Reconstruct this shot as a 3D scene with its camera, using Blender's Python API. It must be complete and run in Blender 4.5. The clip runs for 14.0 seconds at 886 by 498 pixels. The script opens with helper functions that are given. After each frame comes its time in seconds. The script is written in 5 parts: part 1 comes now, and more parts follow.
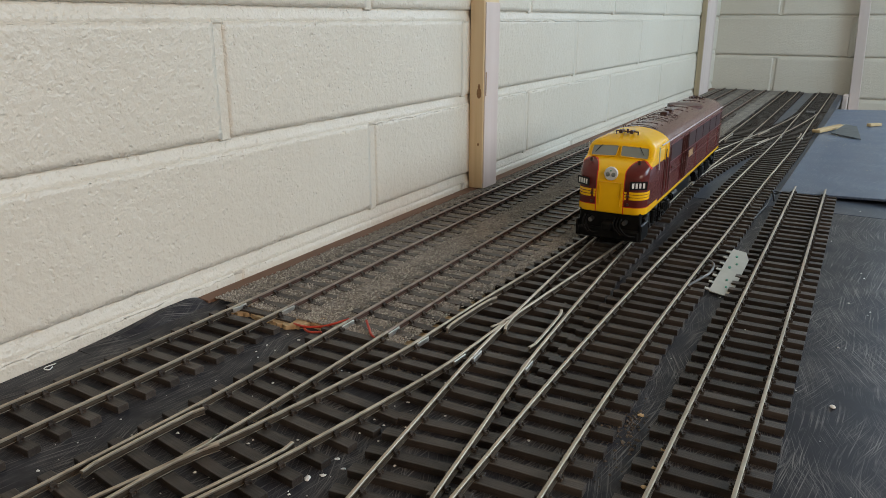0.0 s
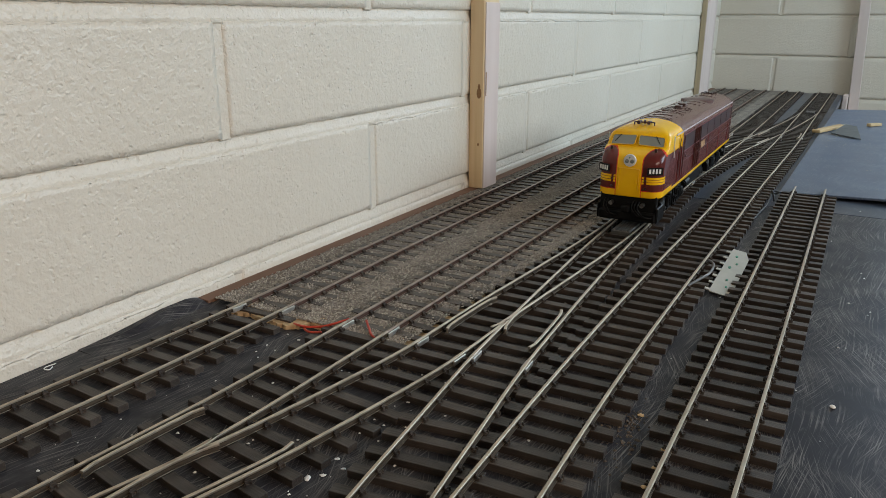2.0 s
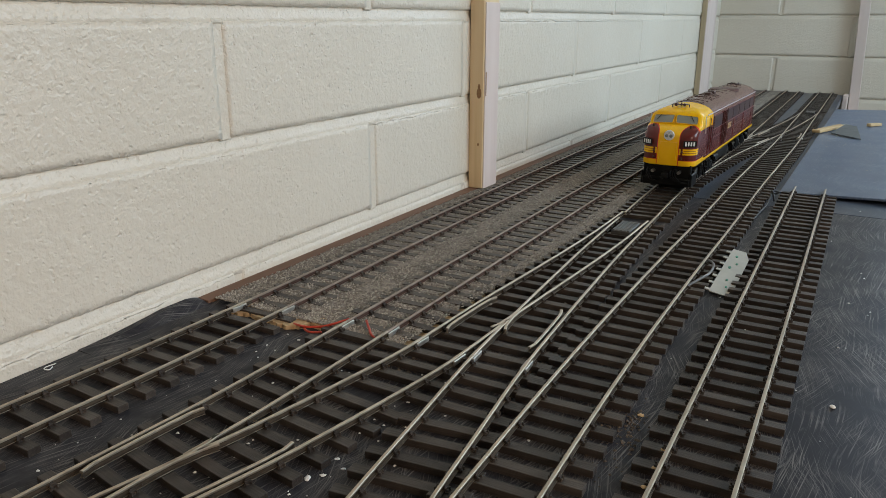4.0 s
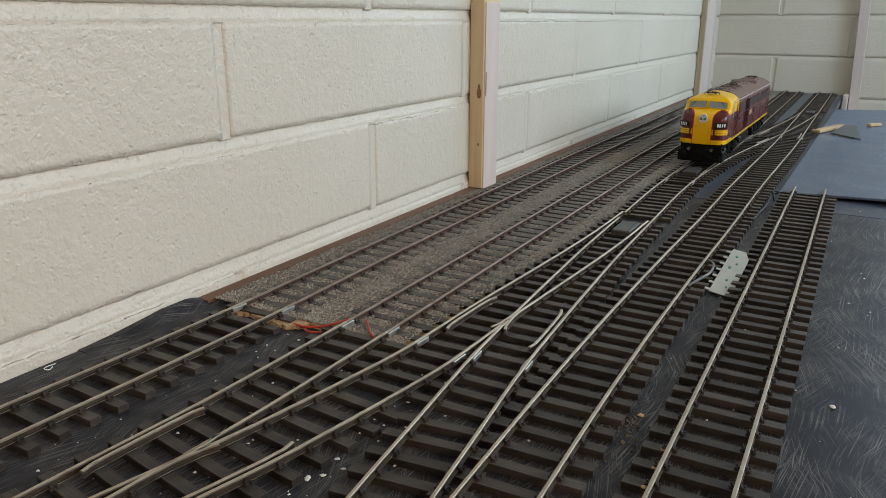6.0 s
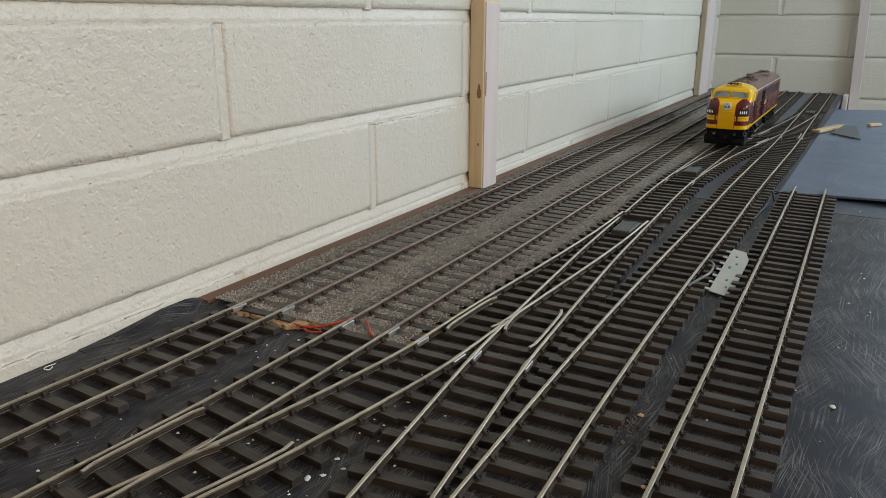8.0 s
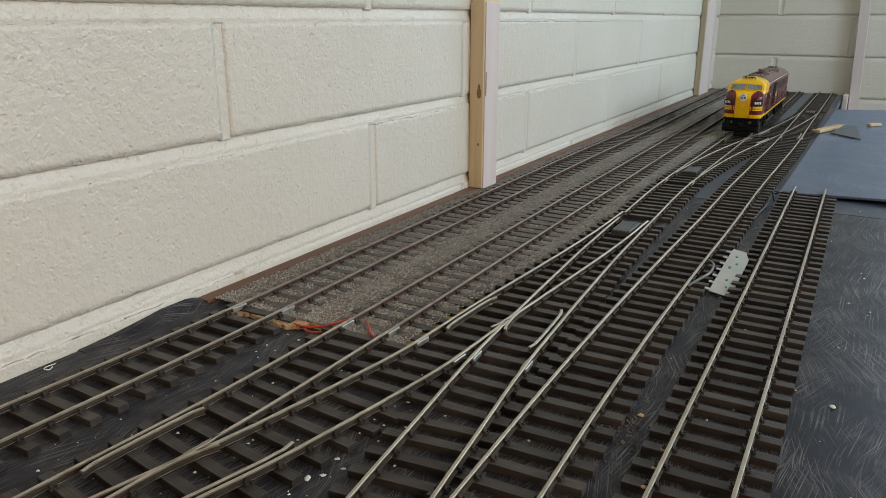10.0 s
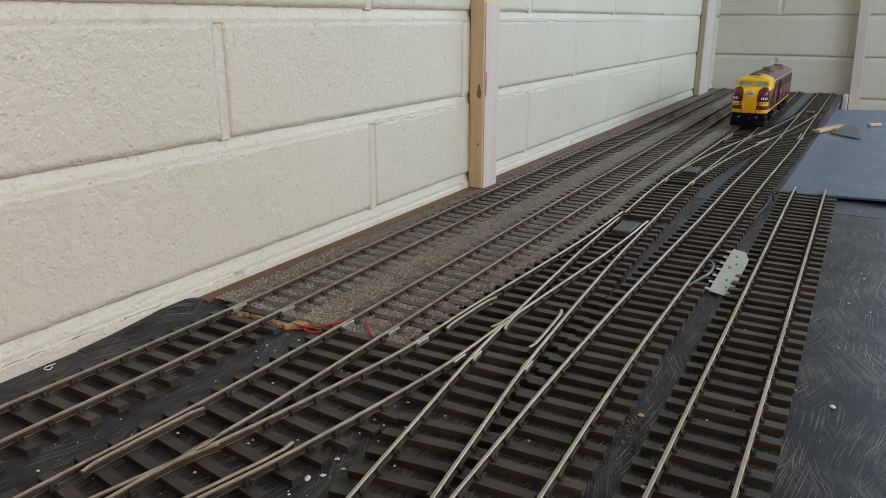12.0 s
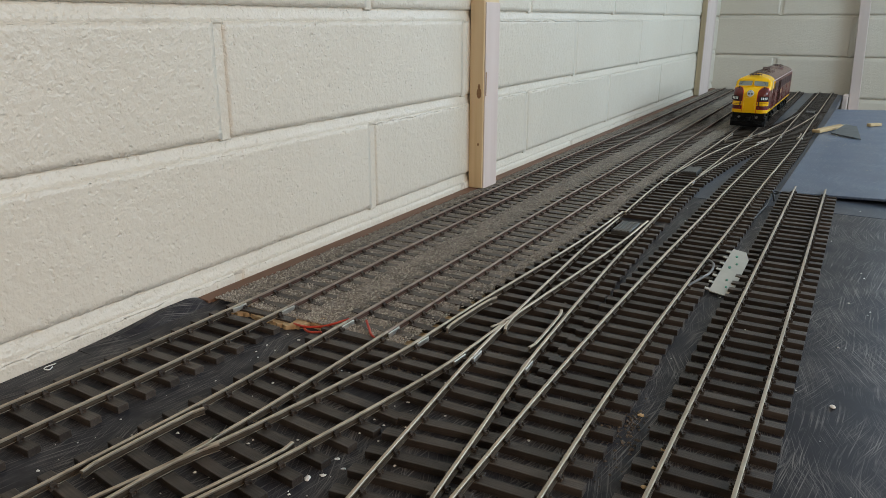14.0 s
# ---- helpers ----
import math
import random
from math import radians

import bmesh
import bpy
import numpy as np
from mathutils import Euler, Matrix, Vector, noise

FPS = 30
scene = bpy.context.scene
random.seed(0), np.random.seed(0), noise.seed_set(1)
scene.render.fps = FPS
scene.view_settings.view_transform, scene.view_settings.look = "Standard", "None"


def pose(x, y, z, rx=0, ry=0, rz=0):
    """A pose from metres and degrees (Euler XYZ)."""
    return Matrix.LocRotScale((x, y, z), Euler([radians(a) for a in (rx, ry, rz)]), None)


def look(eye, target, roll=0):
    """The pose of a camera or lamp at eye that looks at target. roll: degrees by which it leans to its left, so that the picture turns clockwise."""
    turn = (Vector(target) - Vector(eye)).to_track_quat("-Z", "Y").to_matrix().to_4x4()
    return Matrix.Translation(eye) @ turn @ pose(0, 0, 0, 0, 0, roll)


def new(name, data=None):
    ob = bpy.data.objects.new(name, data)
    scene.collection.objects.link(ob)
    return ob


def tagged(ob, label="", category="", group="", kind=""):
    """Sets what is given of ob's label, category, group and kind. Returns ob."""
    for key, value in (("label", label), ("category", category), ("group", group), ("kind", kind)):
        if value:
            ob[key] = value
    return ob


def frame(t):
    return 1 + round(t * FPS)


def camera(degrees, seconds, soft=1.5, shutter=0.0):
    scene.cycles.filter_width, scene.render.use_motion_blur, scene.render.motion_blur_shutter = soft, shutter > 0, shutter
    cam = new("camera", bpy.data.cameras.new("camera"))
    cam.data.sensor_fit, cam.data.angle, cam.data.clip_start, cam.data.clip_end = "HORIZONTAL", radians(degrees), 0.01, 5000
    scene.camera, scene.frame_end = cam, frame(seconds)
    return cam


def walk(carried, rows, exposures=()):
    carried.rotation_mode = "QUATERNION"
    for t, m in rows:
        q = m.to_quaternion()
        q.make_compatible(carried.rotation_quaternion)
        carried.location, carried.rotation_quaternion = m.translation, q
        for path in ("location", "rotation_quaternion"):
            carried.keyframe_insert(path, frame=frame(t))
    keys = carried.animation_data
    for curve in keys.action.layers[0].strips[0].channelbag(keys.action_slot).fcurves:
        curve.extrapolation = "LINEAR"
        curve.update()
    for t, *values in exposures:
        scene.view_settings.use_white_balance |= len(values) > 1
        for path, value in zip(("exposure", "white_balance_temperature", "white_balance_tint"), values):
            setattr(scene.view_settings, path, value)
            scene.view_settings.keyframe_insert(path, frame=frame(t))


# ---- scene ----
# ---------- camera ----------
RAIL = 0.0085            # rail top above the table
EYE = Vector((0.4341, -0.4228, 0.2046 + RAIL))
YAW, PITCH = -0.5130, -0.3032
WAY = Vector((math.sin(YAW) * math.cos(PITCH), math.cos(YAW) * math.cos(PITCH), math.sin(PITCH)))
cam = camera(62.0, 14.0, soft=0.5)
walk(cam, [(0.0, look(EYE, EYE + WAY, 0.17)), (14.0, look(EYE, EYE + WAY, 0.17))], exposures=[(0.0, 0.0), (14.0, 0.0)])

# ---------- world and light ----------
world = bpy.data.worlds.new("sky")
scene.world = world
world.use_nodes = True
wn = world.node_tree.nodes
sky = wn.new("ShaderNodeTexSky")
sky.sky_type, sky.sun_disc, sky.sun_elevation, sky.sun_rotation = "NISHITA", False, radians(40), radians(120)
world.node_tree.links.new(sky.outputs[0], wn["Background"].inputs[0])
wn["Background"].inputs[1].default_value = 0.1


def window_light(name, place, target, sx, sy, watts, colour, spread=180):
    data = bpy.data.lights.new(name, "AREA")
    data.shape, data.size, data.size_y, data.energy, data.color = "RECTANGLE", sx, sy, watts, colour
    data.spread = radians(spread)
    ob = new(name, data)
    ob.matrix_world = look(place, target)
    return ob


window_light("window_light_far", (2.42, 1.0, 0.98), (0.4, 1.45, 0.20), 1.2, 0.9, 30, (0.66, 0.86, 1.0), 155)
window_light("window_light_near", (2.42, -1.10, 0.98), (0.3, -0.75, 0.10), 1.2, 0.9, 12.5, (1.0, 0.77, 0.60), 115)
window_light("window_light_end", (1.11, 2.16, 0.92), (1.05, 1.0, 0.60), 0.96, 0.80, 11, (0.66, 0.82, 1.0))

# ---------- materials ----------


class Nodes:
    """Small helper round one node material."""

    def __init__(self, name):
        self.mat = bpy.data.materials.new(name)
        self.mat.use_nodes = True
        self.tree = self.mat.node_tree
        self.bsdf = self.tree.nodes["Principled BSDF"]
        self.coord = self.tree.nodes.new("ShaderNodeTexCoord")

    def node(self, kind, **values):
        n = self.tree.nodes.new(kind)
        for key, value in values.items():
            n.inputs[key.replace("_", " ")].default_value = value
        return n

    def link(self, a, b):
        self.tree.links.new(a, b)

    def mapped(self, sx, sy, sz, rz=0.0):
        turn = self.tree.nodes.new("ShaderNodeMapping")
        turn.inputs["Rotation"].default_value = (0, 0, rz)
        self.link(self.coord.outputs["Object"], turn.inputs["Vector"])
        m = self.tree.nodes.new("ShaderNodeMapping")
        m.inputs["Scale"].default_value = (sx, sy, sz)
        self.link(turn.outputs[0], m.inputs["Vector"])
        return m.outputs[0]

    def noise(self, vector, scale, detail=4.0, rough=0.6):
        n = self.node("ShaderNodeTexNoise", Scale=scale, Detail=detail, Roughness=rough)
        self.link(vector, n.inputs["Vector"])
        return n.outputs["Fac"]

    def ramp(self, fac, stops):
        n = self.tree.nodes.new("ShaderNodeValToRGB")
        els = n.color_ramp.elements
        while len(els) < len(stops):
            els.new(0.5)
        for el, (pos, col) in zip(els, stops):
            el.position, el.color = pos, (*col, 1) if len(col) == 3 else col
        self.link(fac, n.inputs[0])
        return n.outputs[0]

    def mix(self, fac, a, b, mode="MIX"):
        n = self.tree.nodes.new("ShaderNodeMix")
        n.data_type, n.blend_type = "RGBA", mode
        for value, slot in ((fac, n.inputs[0]), (a, n.inputs[6]), (b, n.inputs[7])):
            if isinstance(value, (int, float)):
                slot.default_value = value
            elif isinstance(value, tuple):
                slot.default_value = (*value, 1)
            else:
                self.link(value, slot)
        return n.outputs[2]

    def math(self, op, a, b=None, c=None, clamp=False):
        n = self.tree.nodes.new("ShaderNodeMath")
        n.operation, n.use_clamp = op, clamp
        for value, slot in zip((a, b, c), n.inputs):
            if value is None:
                continue
            if isinstance(value, (int, float)):
                slot.default_value = value
            else:
                self.link(value, slot)
        return n.outputs[0]

    def bump(self, height, strength, distance):
        n = self.node("ShaderNodeBump", Strength=strength, Distance=distance)
        self.link(height, n.inputs["Height"])
        self.link(n.outputs[0], self.bsdf.inputs["Normal"])
        return n

    def finish(self, colour=None, rough=None, metal=0.0, spec=None):
        if colour is not None:
            if isinstance(colour, tuple):
                self.bsdf.inputs["Base Color"].default_value = (*colour, 1)
            else:
                self.link(colour, self.bsdf.inputs["Base Color"])
        if rough is not None:
            if isinstance(rough, (int, float)):
                self.bsdf.inputs["Roughness"].default_value = rough
            else:
                self.link(rough, self.bsdf.inputs["Roughness"])
        self.bsdf.inputs["Metallic"].default_value = metal
        if spec is not None:
            self.bsdf.inputs["Specular IOR Level"].default_value = spec
        return self.mat


def simple(name, a, b, scale, rough, metal=0.0, bump=0.0, dist=0.0005, spec=None):
    """Two tones of one colour, broken by noise, with fine relief."""
    n = Nodes(name)
    v = n.mapped(1, 1, 1)
    f = n.noise(v, scale)
    big = n.noise(v, scale * 0.13, 2.0)
    col = n.ramp(n.math("ADD", n.math("MULTIPLY", f, 0.6), n.math("MULTIPLY", big, 0.4)), [(0.35, a), (0.65, b)])
    if bump:
        n.bump(f, bump, dist)
    return n.finish(col, rough, metal, spec)


def wall_paint():
    n = Nodes("cream_block_paint")
    g = n.tree.nodes.new("ShaderNodeNewGeometry")
    v = g.outputs["Position"]
    fine = n.noise(v, 430, 1.5, 0.5)
    mid = n.noise(v, 150, 3.0, 0.5)
    big = n.noise(v, 5, 3.0, 0.5)
    gate = n.ramp(n.noise(v, 30, 3.0), [(0.38, (0.10, 0.10, 0.10)), (0.62, (1, 1, 1))])

    def dots(scale, low, high, keep):
        """Round spots, some of the cells left out."""
        bent = n.tree.nodes.new("ShaderNodeVectorMath")
        bent.operation = "MULTIPLY_ADD"
        wobble = n.node("ShaderNodeTexNoise", Scale=240.0, Detail=2.0)
        n.link(v, wobble.inputs["Vector"])
        bent.inputs[1].default_value = (0.004, 0.004, 0.004)
        n.link(wobble.outputs["Color"], bent.inputs[0])
        n.link(v, bent.inputs[2])
        cells = n.node("ShaderNodeTexVoronoi", Scale=scale)
        n.link(bent.outputs[0], cells.inputs["Vector"])
        near = n.ramp(cells.outputs["Distance"], [(low, (1, 1, 1)), (high, (0, 0, 0))])
        return n.math("MULTIPLY", near, n.ramp(cells.outputs["Color"], [(keep, (0, 0, 0)), (keep + 0.15, (1, 1, 1))]))

    hole = n.math("MULTIPLY", dots(230.0, 0.10, 0.42, 0.50), gate)
    grain = n.math("ADD", n.math("MULTIPLY", fine, 0.14), n.math("MULTIPLY", mid, 0.42))
    height = n.math("SUBTRACT", n.math("ADD", grain, n.math("MULTIPLY", dots(300.0, 0.05, 0.45, 0.45), 0.10)), n.math("MULTIPLY", hole, 0.22))
    n.bump(height, 1.0, 0.0028)
    col = n.ramp(n.math("ADD", n.math("MULTIPLY", big, 0.75), n.math("MULTIPLY", fine, 0.25)), [(0.3, (0.625, 0.571, 0.482)), (0.7, (0.685, 0.635, 0.548))])
    return n.finish(col, 0.34, spec=0.45)


def table_paint(name, base, base2, streak, amount, shine, relief, gloss):
    """Black board paint, scratched and scuffed in patches."""
    n = Nodes(name)
    v = n.mapped(1, 1, 1)
    fine = n.noise(v, 500, 4.0)
    big = n.noise(v, 9, 4.0, 0.6)
    # brush and scraper marks in several directions, each kept to its own patches
    total = None
    for angle, scale, seed in ((0.14, 620, 11), (-0.22, 760, 15), (0.38, 700, 19), (0.02, 560, 24), (-0.42, 820, 13)):
        warp = n.tree.nodes.new("ShaderNodeVectorMath")
        warp.operation = "ADD"
        n.link(n.mapped(scale * 1.8, 16, 16, angle), warp.inputs[0])
        bend = n.node("ShaderNodeTexNoise", Scale=seed * 0.6, Detail=1.0)
        n.link(v, bend.inputs["Vector"])
        scaled = n.tree.nodes.new("ShaderNodeVectorMath")
        scaled.operation = "MULTIPLY"
        scaled.inputs[1].default_value = (9.0, 0.6, 0.0)
        n.link(bend.outputs["Color"], scaled.inputs[0])
        n.link(scaled.outputs[0], warp.inputs[1])
        lines = n.ramp(n.noise(warp.outputs[0], 1.0, 2.0, 0.6), [(0.55, (0, 0, 0)), (0.66, (1, 1, 1))])
        patch = n.ramp(n.noise(n.mapped(1, 1, 1, angle * 3 + seed), seed * 1.1, 3.0, 0.6), [(0.46, (0, 0, 0)), (0.62, (1, 1, 1))])
        got = n.math("MULTIPLY", lines, patch)
        total = got if total is None else n.math("MAXIMUM", total, got)
    s = n.math("MULTIPLY", total, amount)
    haze = n.ramp(n.noise(v, 22, 5.0, 0.7), [(0.5, (0, 0, 0)), (0.8, (1, 1, 1))])
    specks = n.ramp(n.noise(v, 260, 2.0), [(0.77, (0, 0, 0)), (0.80, (1, 1, 1))])
    col = n.mix(s, n.ramp(big, [(0.3, base), (0.7, base2)]), streak)
    col = n.mix(n.math("MULTIPLY", haze, 0.16), col, streak)
    col = n.mix(n.math("MULTIPLY", specks, 0.5), col, (0.35, 0.34, 0.32))
    n.bump(n.math("ADD", n.math("MULTIPLY", fine, 0.3), n.math("MULTIPLY", total, 0.6)), relief, 0.0005)
    rough = n.math("ADD", shine, n.math("MULTIPLY", big, 0.2))
    return n.finish(col, rough, spec=gloss)


def timber(name, a, b, c, vertical=True):
    n = Nodes(name)
    v = n.mapped(55, 55, 2.2) if vertical else n.mapped(60, 2.5, 60)
    grain = n.noise(v, 1.0, 6.0, 0.65)
    ring = n.noise(n.mapped(14, 14, 0.9) if vertical else n.mapped(14, 1, 14), 1.0, 2.0)
    col = n.ramp(n.math("ADD", n.math("MULTIPLY", grain, 0.55), n.math("MULTIPLY", ring, 0.45)), [(0.3, a), (0.5, b), (0.7, c)])
    n.bump(grain, 0.3, 0.0006)
    return n.finish(col, 0.62)


def sleeper_plastic(name, a, b):
    n = Nodes(name)
    info = n.tree.nodes.new("ShaderNodeObjectInfo")
    v = n.mapped(1, 1, 1)
    grain = n.noise(n.mapped(40, 900, 900), 1.0, 4.0)
    dust = n.noise(v, 120, 4.0)
    t = n.math("ADD", n.math("MULTIPLY", info.outputs["Random"], 0.45), n.math("MULTIPLY", dust, 0.55))
    col = n.ramp(t, [(0.2, a), (0.75, b)])
    streak = n.ramp(grain, [(0.42, (0.62, 0.62, 0.62)), (0.62, (1.0, 1.0, 1.0))])
    col = n.mix(1.0, col, streak, "MULTIPLY")
    n.bump(grain, 0.5, 0.0004)
    return n.finish(col, 0.42, spec=0.36)


def rail_metal(name, a, b, rough):
    n = Nodes(name)
    v = n.mapped(1, 1, 1)
    f = n.noise(v, 160, 5.0)
    big = n.noise(v, 14, 3.0)
    col = n.ramp(n.math("ADD", n.math("MULTIPLY", f, 0.5), n.math("MULTIPLY", big, 0.5)), [(0.35, a), (0.65, b)])
    r = n.math("ADD", rough, n.math("MULTIPLY", f, 0.15))
    return n.finish(col, r, 1.0)


def ballast_stone():
    n = Nodes("ballast_stone")
    g = n.tree.nodes.new("ShaderNodeNewGeometry")
    f = n.noise(n.mapped(1, 1, 1), 700, 3.0)
    t = n.math("ADD", n.math("MULTIPLY", g.outputs["Random Per Island"], 0.7), n.math("MULTIPLY", f, 0.3))
    col = n.ramp(t, [(0.1, (0.12, 0.105, 0.09)), (0.5, (0.30, 0.268, 0.23)), (0.8, (0.46, 0.42, 0.355)), (0.95, (0.62, 0.58, 0.50))])
    return n.finish(col, 0.85)


def livery():
    """Cream-yellow nose and cab, maroon body, brown roof, red lining."""
    n = Nodes("loco_livery")
    sep = n.tree.nodes.new("ShaderNodeSeparateXYZ")
    n.link(n.coord.outputs["Object"], sep.inputs[0])
    x, y, z = sep.outputs
    ax = n.math("ABSOLUTE", x)
    # maroon side panels of the nose: a round-cornered box in width and height
    r = 0.010
    qx = n.math("SUBTRACT", n.math("ABSOLUTE", n.math("SUBTRACT", ax, 0.0232)), 0.0102 - r)
    qz = n.math("SUBTRACT", z, 0.0795 - r)
    d = n.math("SQRT", n.math("ADD", n.math("POWER", n.math("MAXIMUM", qx, 0.0), 2.0), n.math("POWER", n.math("MAXIMUM", qz, 0.0), 2.0)))
    inner = n.math("MINIMUM", n.math("MAXIMUM", qx, qz), 0.0)
    sd = n.math("SUBTRACT", n.math("ADD", d, inner), r)
    panel = n.math("LESS_THAN", sd, 0.0)
    lining = n.math("MULTIPLY", n.math("LESS_THAN", n.math("ABSOLUTE", sd), 0.00045), n.math("LESS_THAN", y, -0.1955))
    behind = n.math("GREATER_THAN", y, -0.1255)
    maroon_here = n.math("MAXIMUM", panel, behind)
    skirt = n.math("LESS_THAN", z, n.math("ADD", 0.0352, n.math("MULTIPLY", n.math("LESS_THAN", y, -0.165), 0.0030)))
    # three yellow bars on the nose panels
    wave = n.math("FRACT", n.math("DIVIDE", n.math("SUBTRACT", z, 0.0458), 0.00265))
    bars = n.math("MULTIPLY", n.math("LESS_THAN", wave, 0.8), n.math("MULTIPLY", n.math("GREATER_THAN", z, 0.0458), n.math("LESS_THAN", z, 0.05375)))
    gap = n.math("MULTIPLY", n.math("GREATER_THAN", ax, 0.0155), n.math("LESS_THAN", ax, 0.0178))
    bars = n.math("MULTIPLY", bars, n.math("SUBTRACT", 1.0, gap))
    bars = n.math("MULTIPLY", bars, n.math("LESS_THAN", y, -0.199))
    yellow_mask = n.math("MAXIMUM", n.math("MAXIMUM", n.math("SUBTRACT", 1.0, maroon_here), skirt), bars)
    f = n.noise(n.mapped(1, 1, 1), 90, 3.0)
    maroon = n.ramp(f, [(0.3, (0.100, 0.018, 0.015)), (0.7, (0.124, 0.023, 0.019))])
    roof = n.ramp(f, [(0.3, (0.125, 0.056, 0.045)), (0.7, (0.160, 0.075, 0.061))])
    yellow = n.ramp(f, [(0.3, (0.84, 0.465, 0.005)), (0.7, (0.88, 0.50, 0.008))])
    col = n.mix(n.math("GREATER_THAN", z, 0.0893), maroon, roof)
    col = n.mix(yellow_mask, col, yellow)
    foot = n.math("MULTIPLY", n.math("LESS_THAN", n.math("ABSOLUTE", n.math("SUBTRACT", z, 0.0386)), 0.00035), n.math("MULTIPLY", n.math("LESS_THAN", y, -0.19), panel))
    col = n.mix(n.math("MAXIMUM", lining, foot), col, (0.62, 0.05, 0.02))
    return n.finish(col, 0.20, spec=0.32)


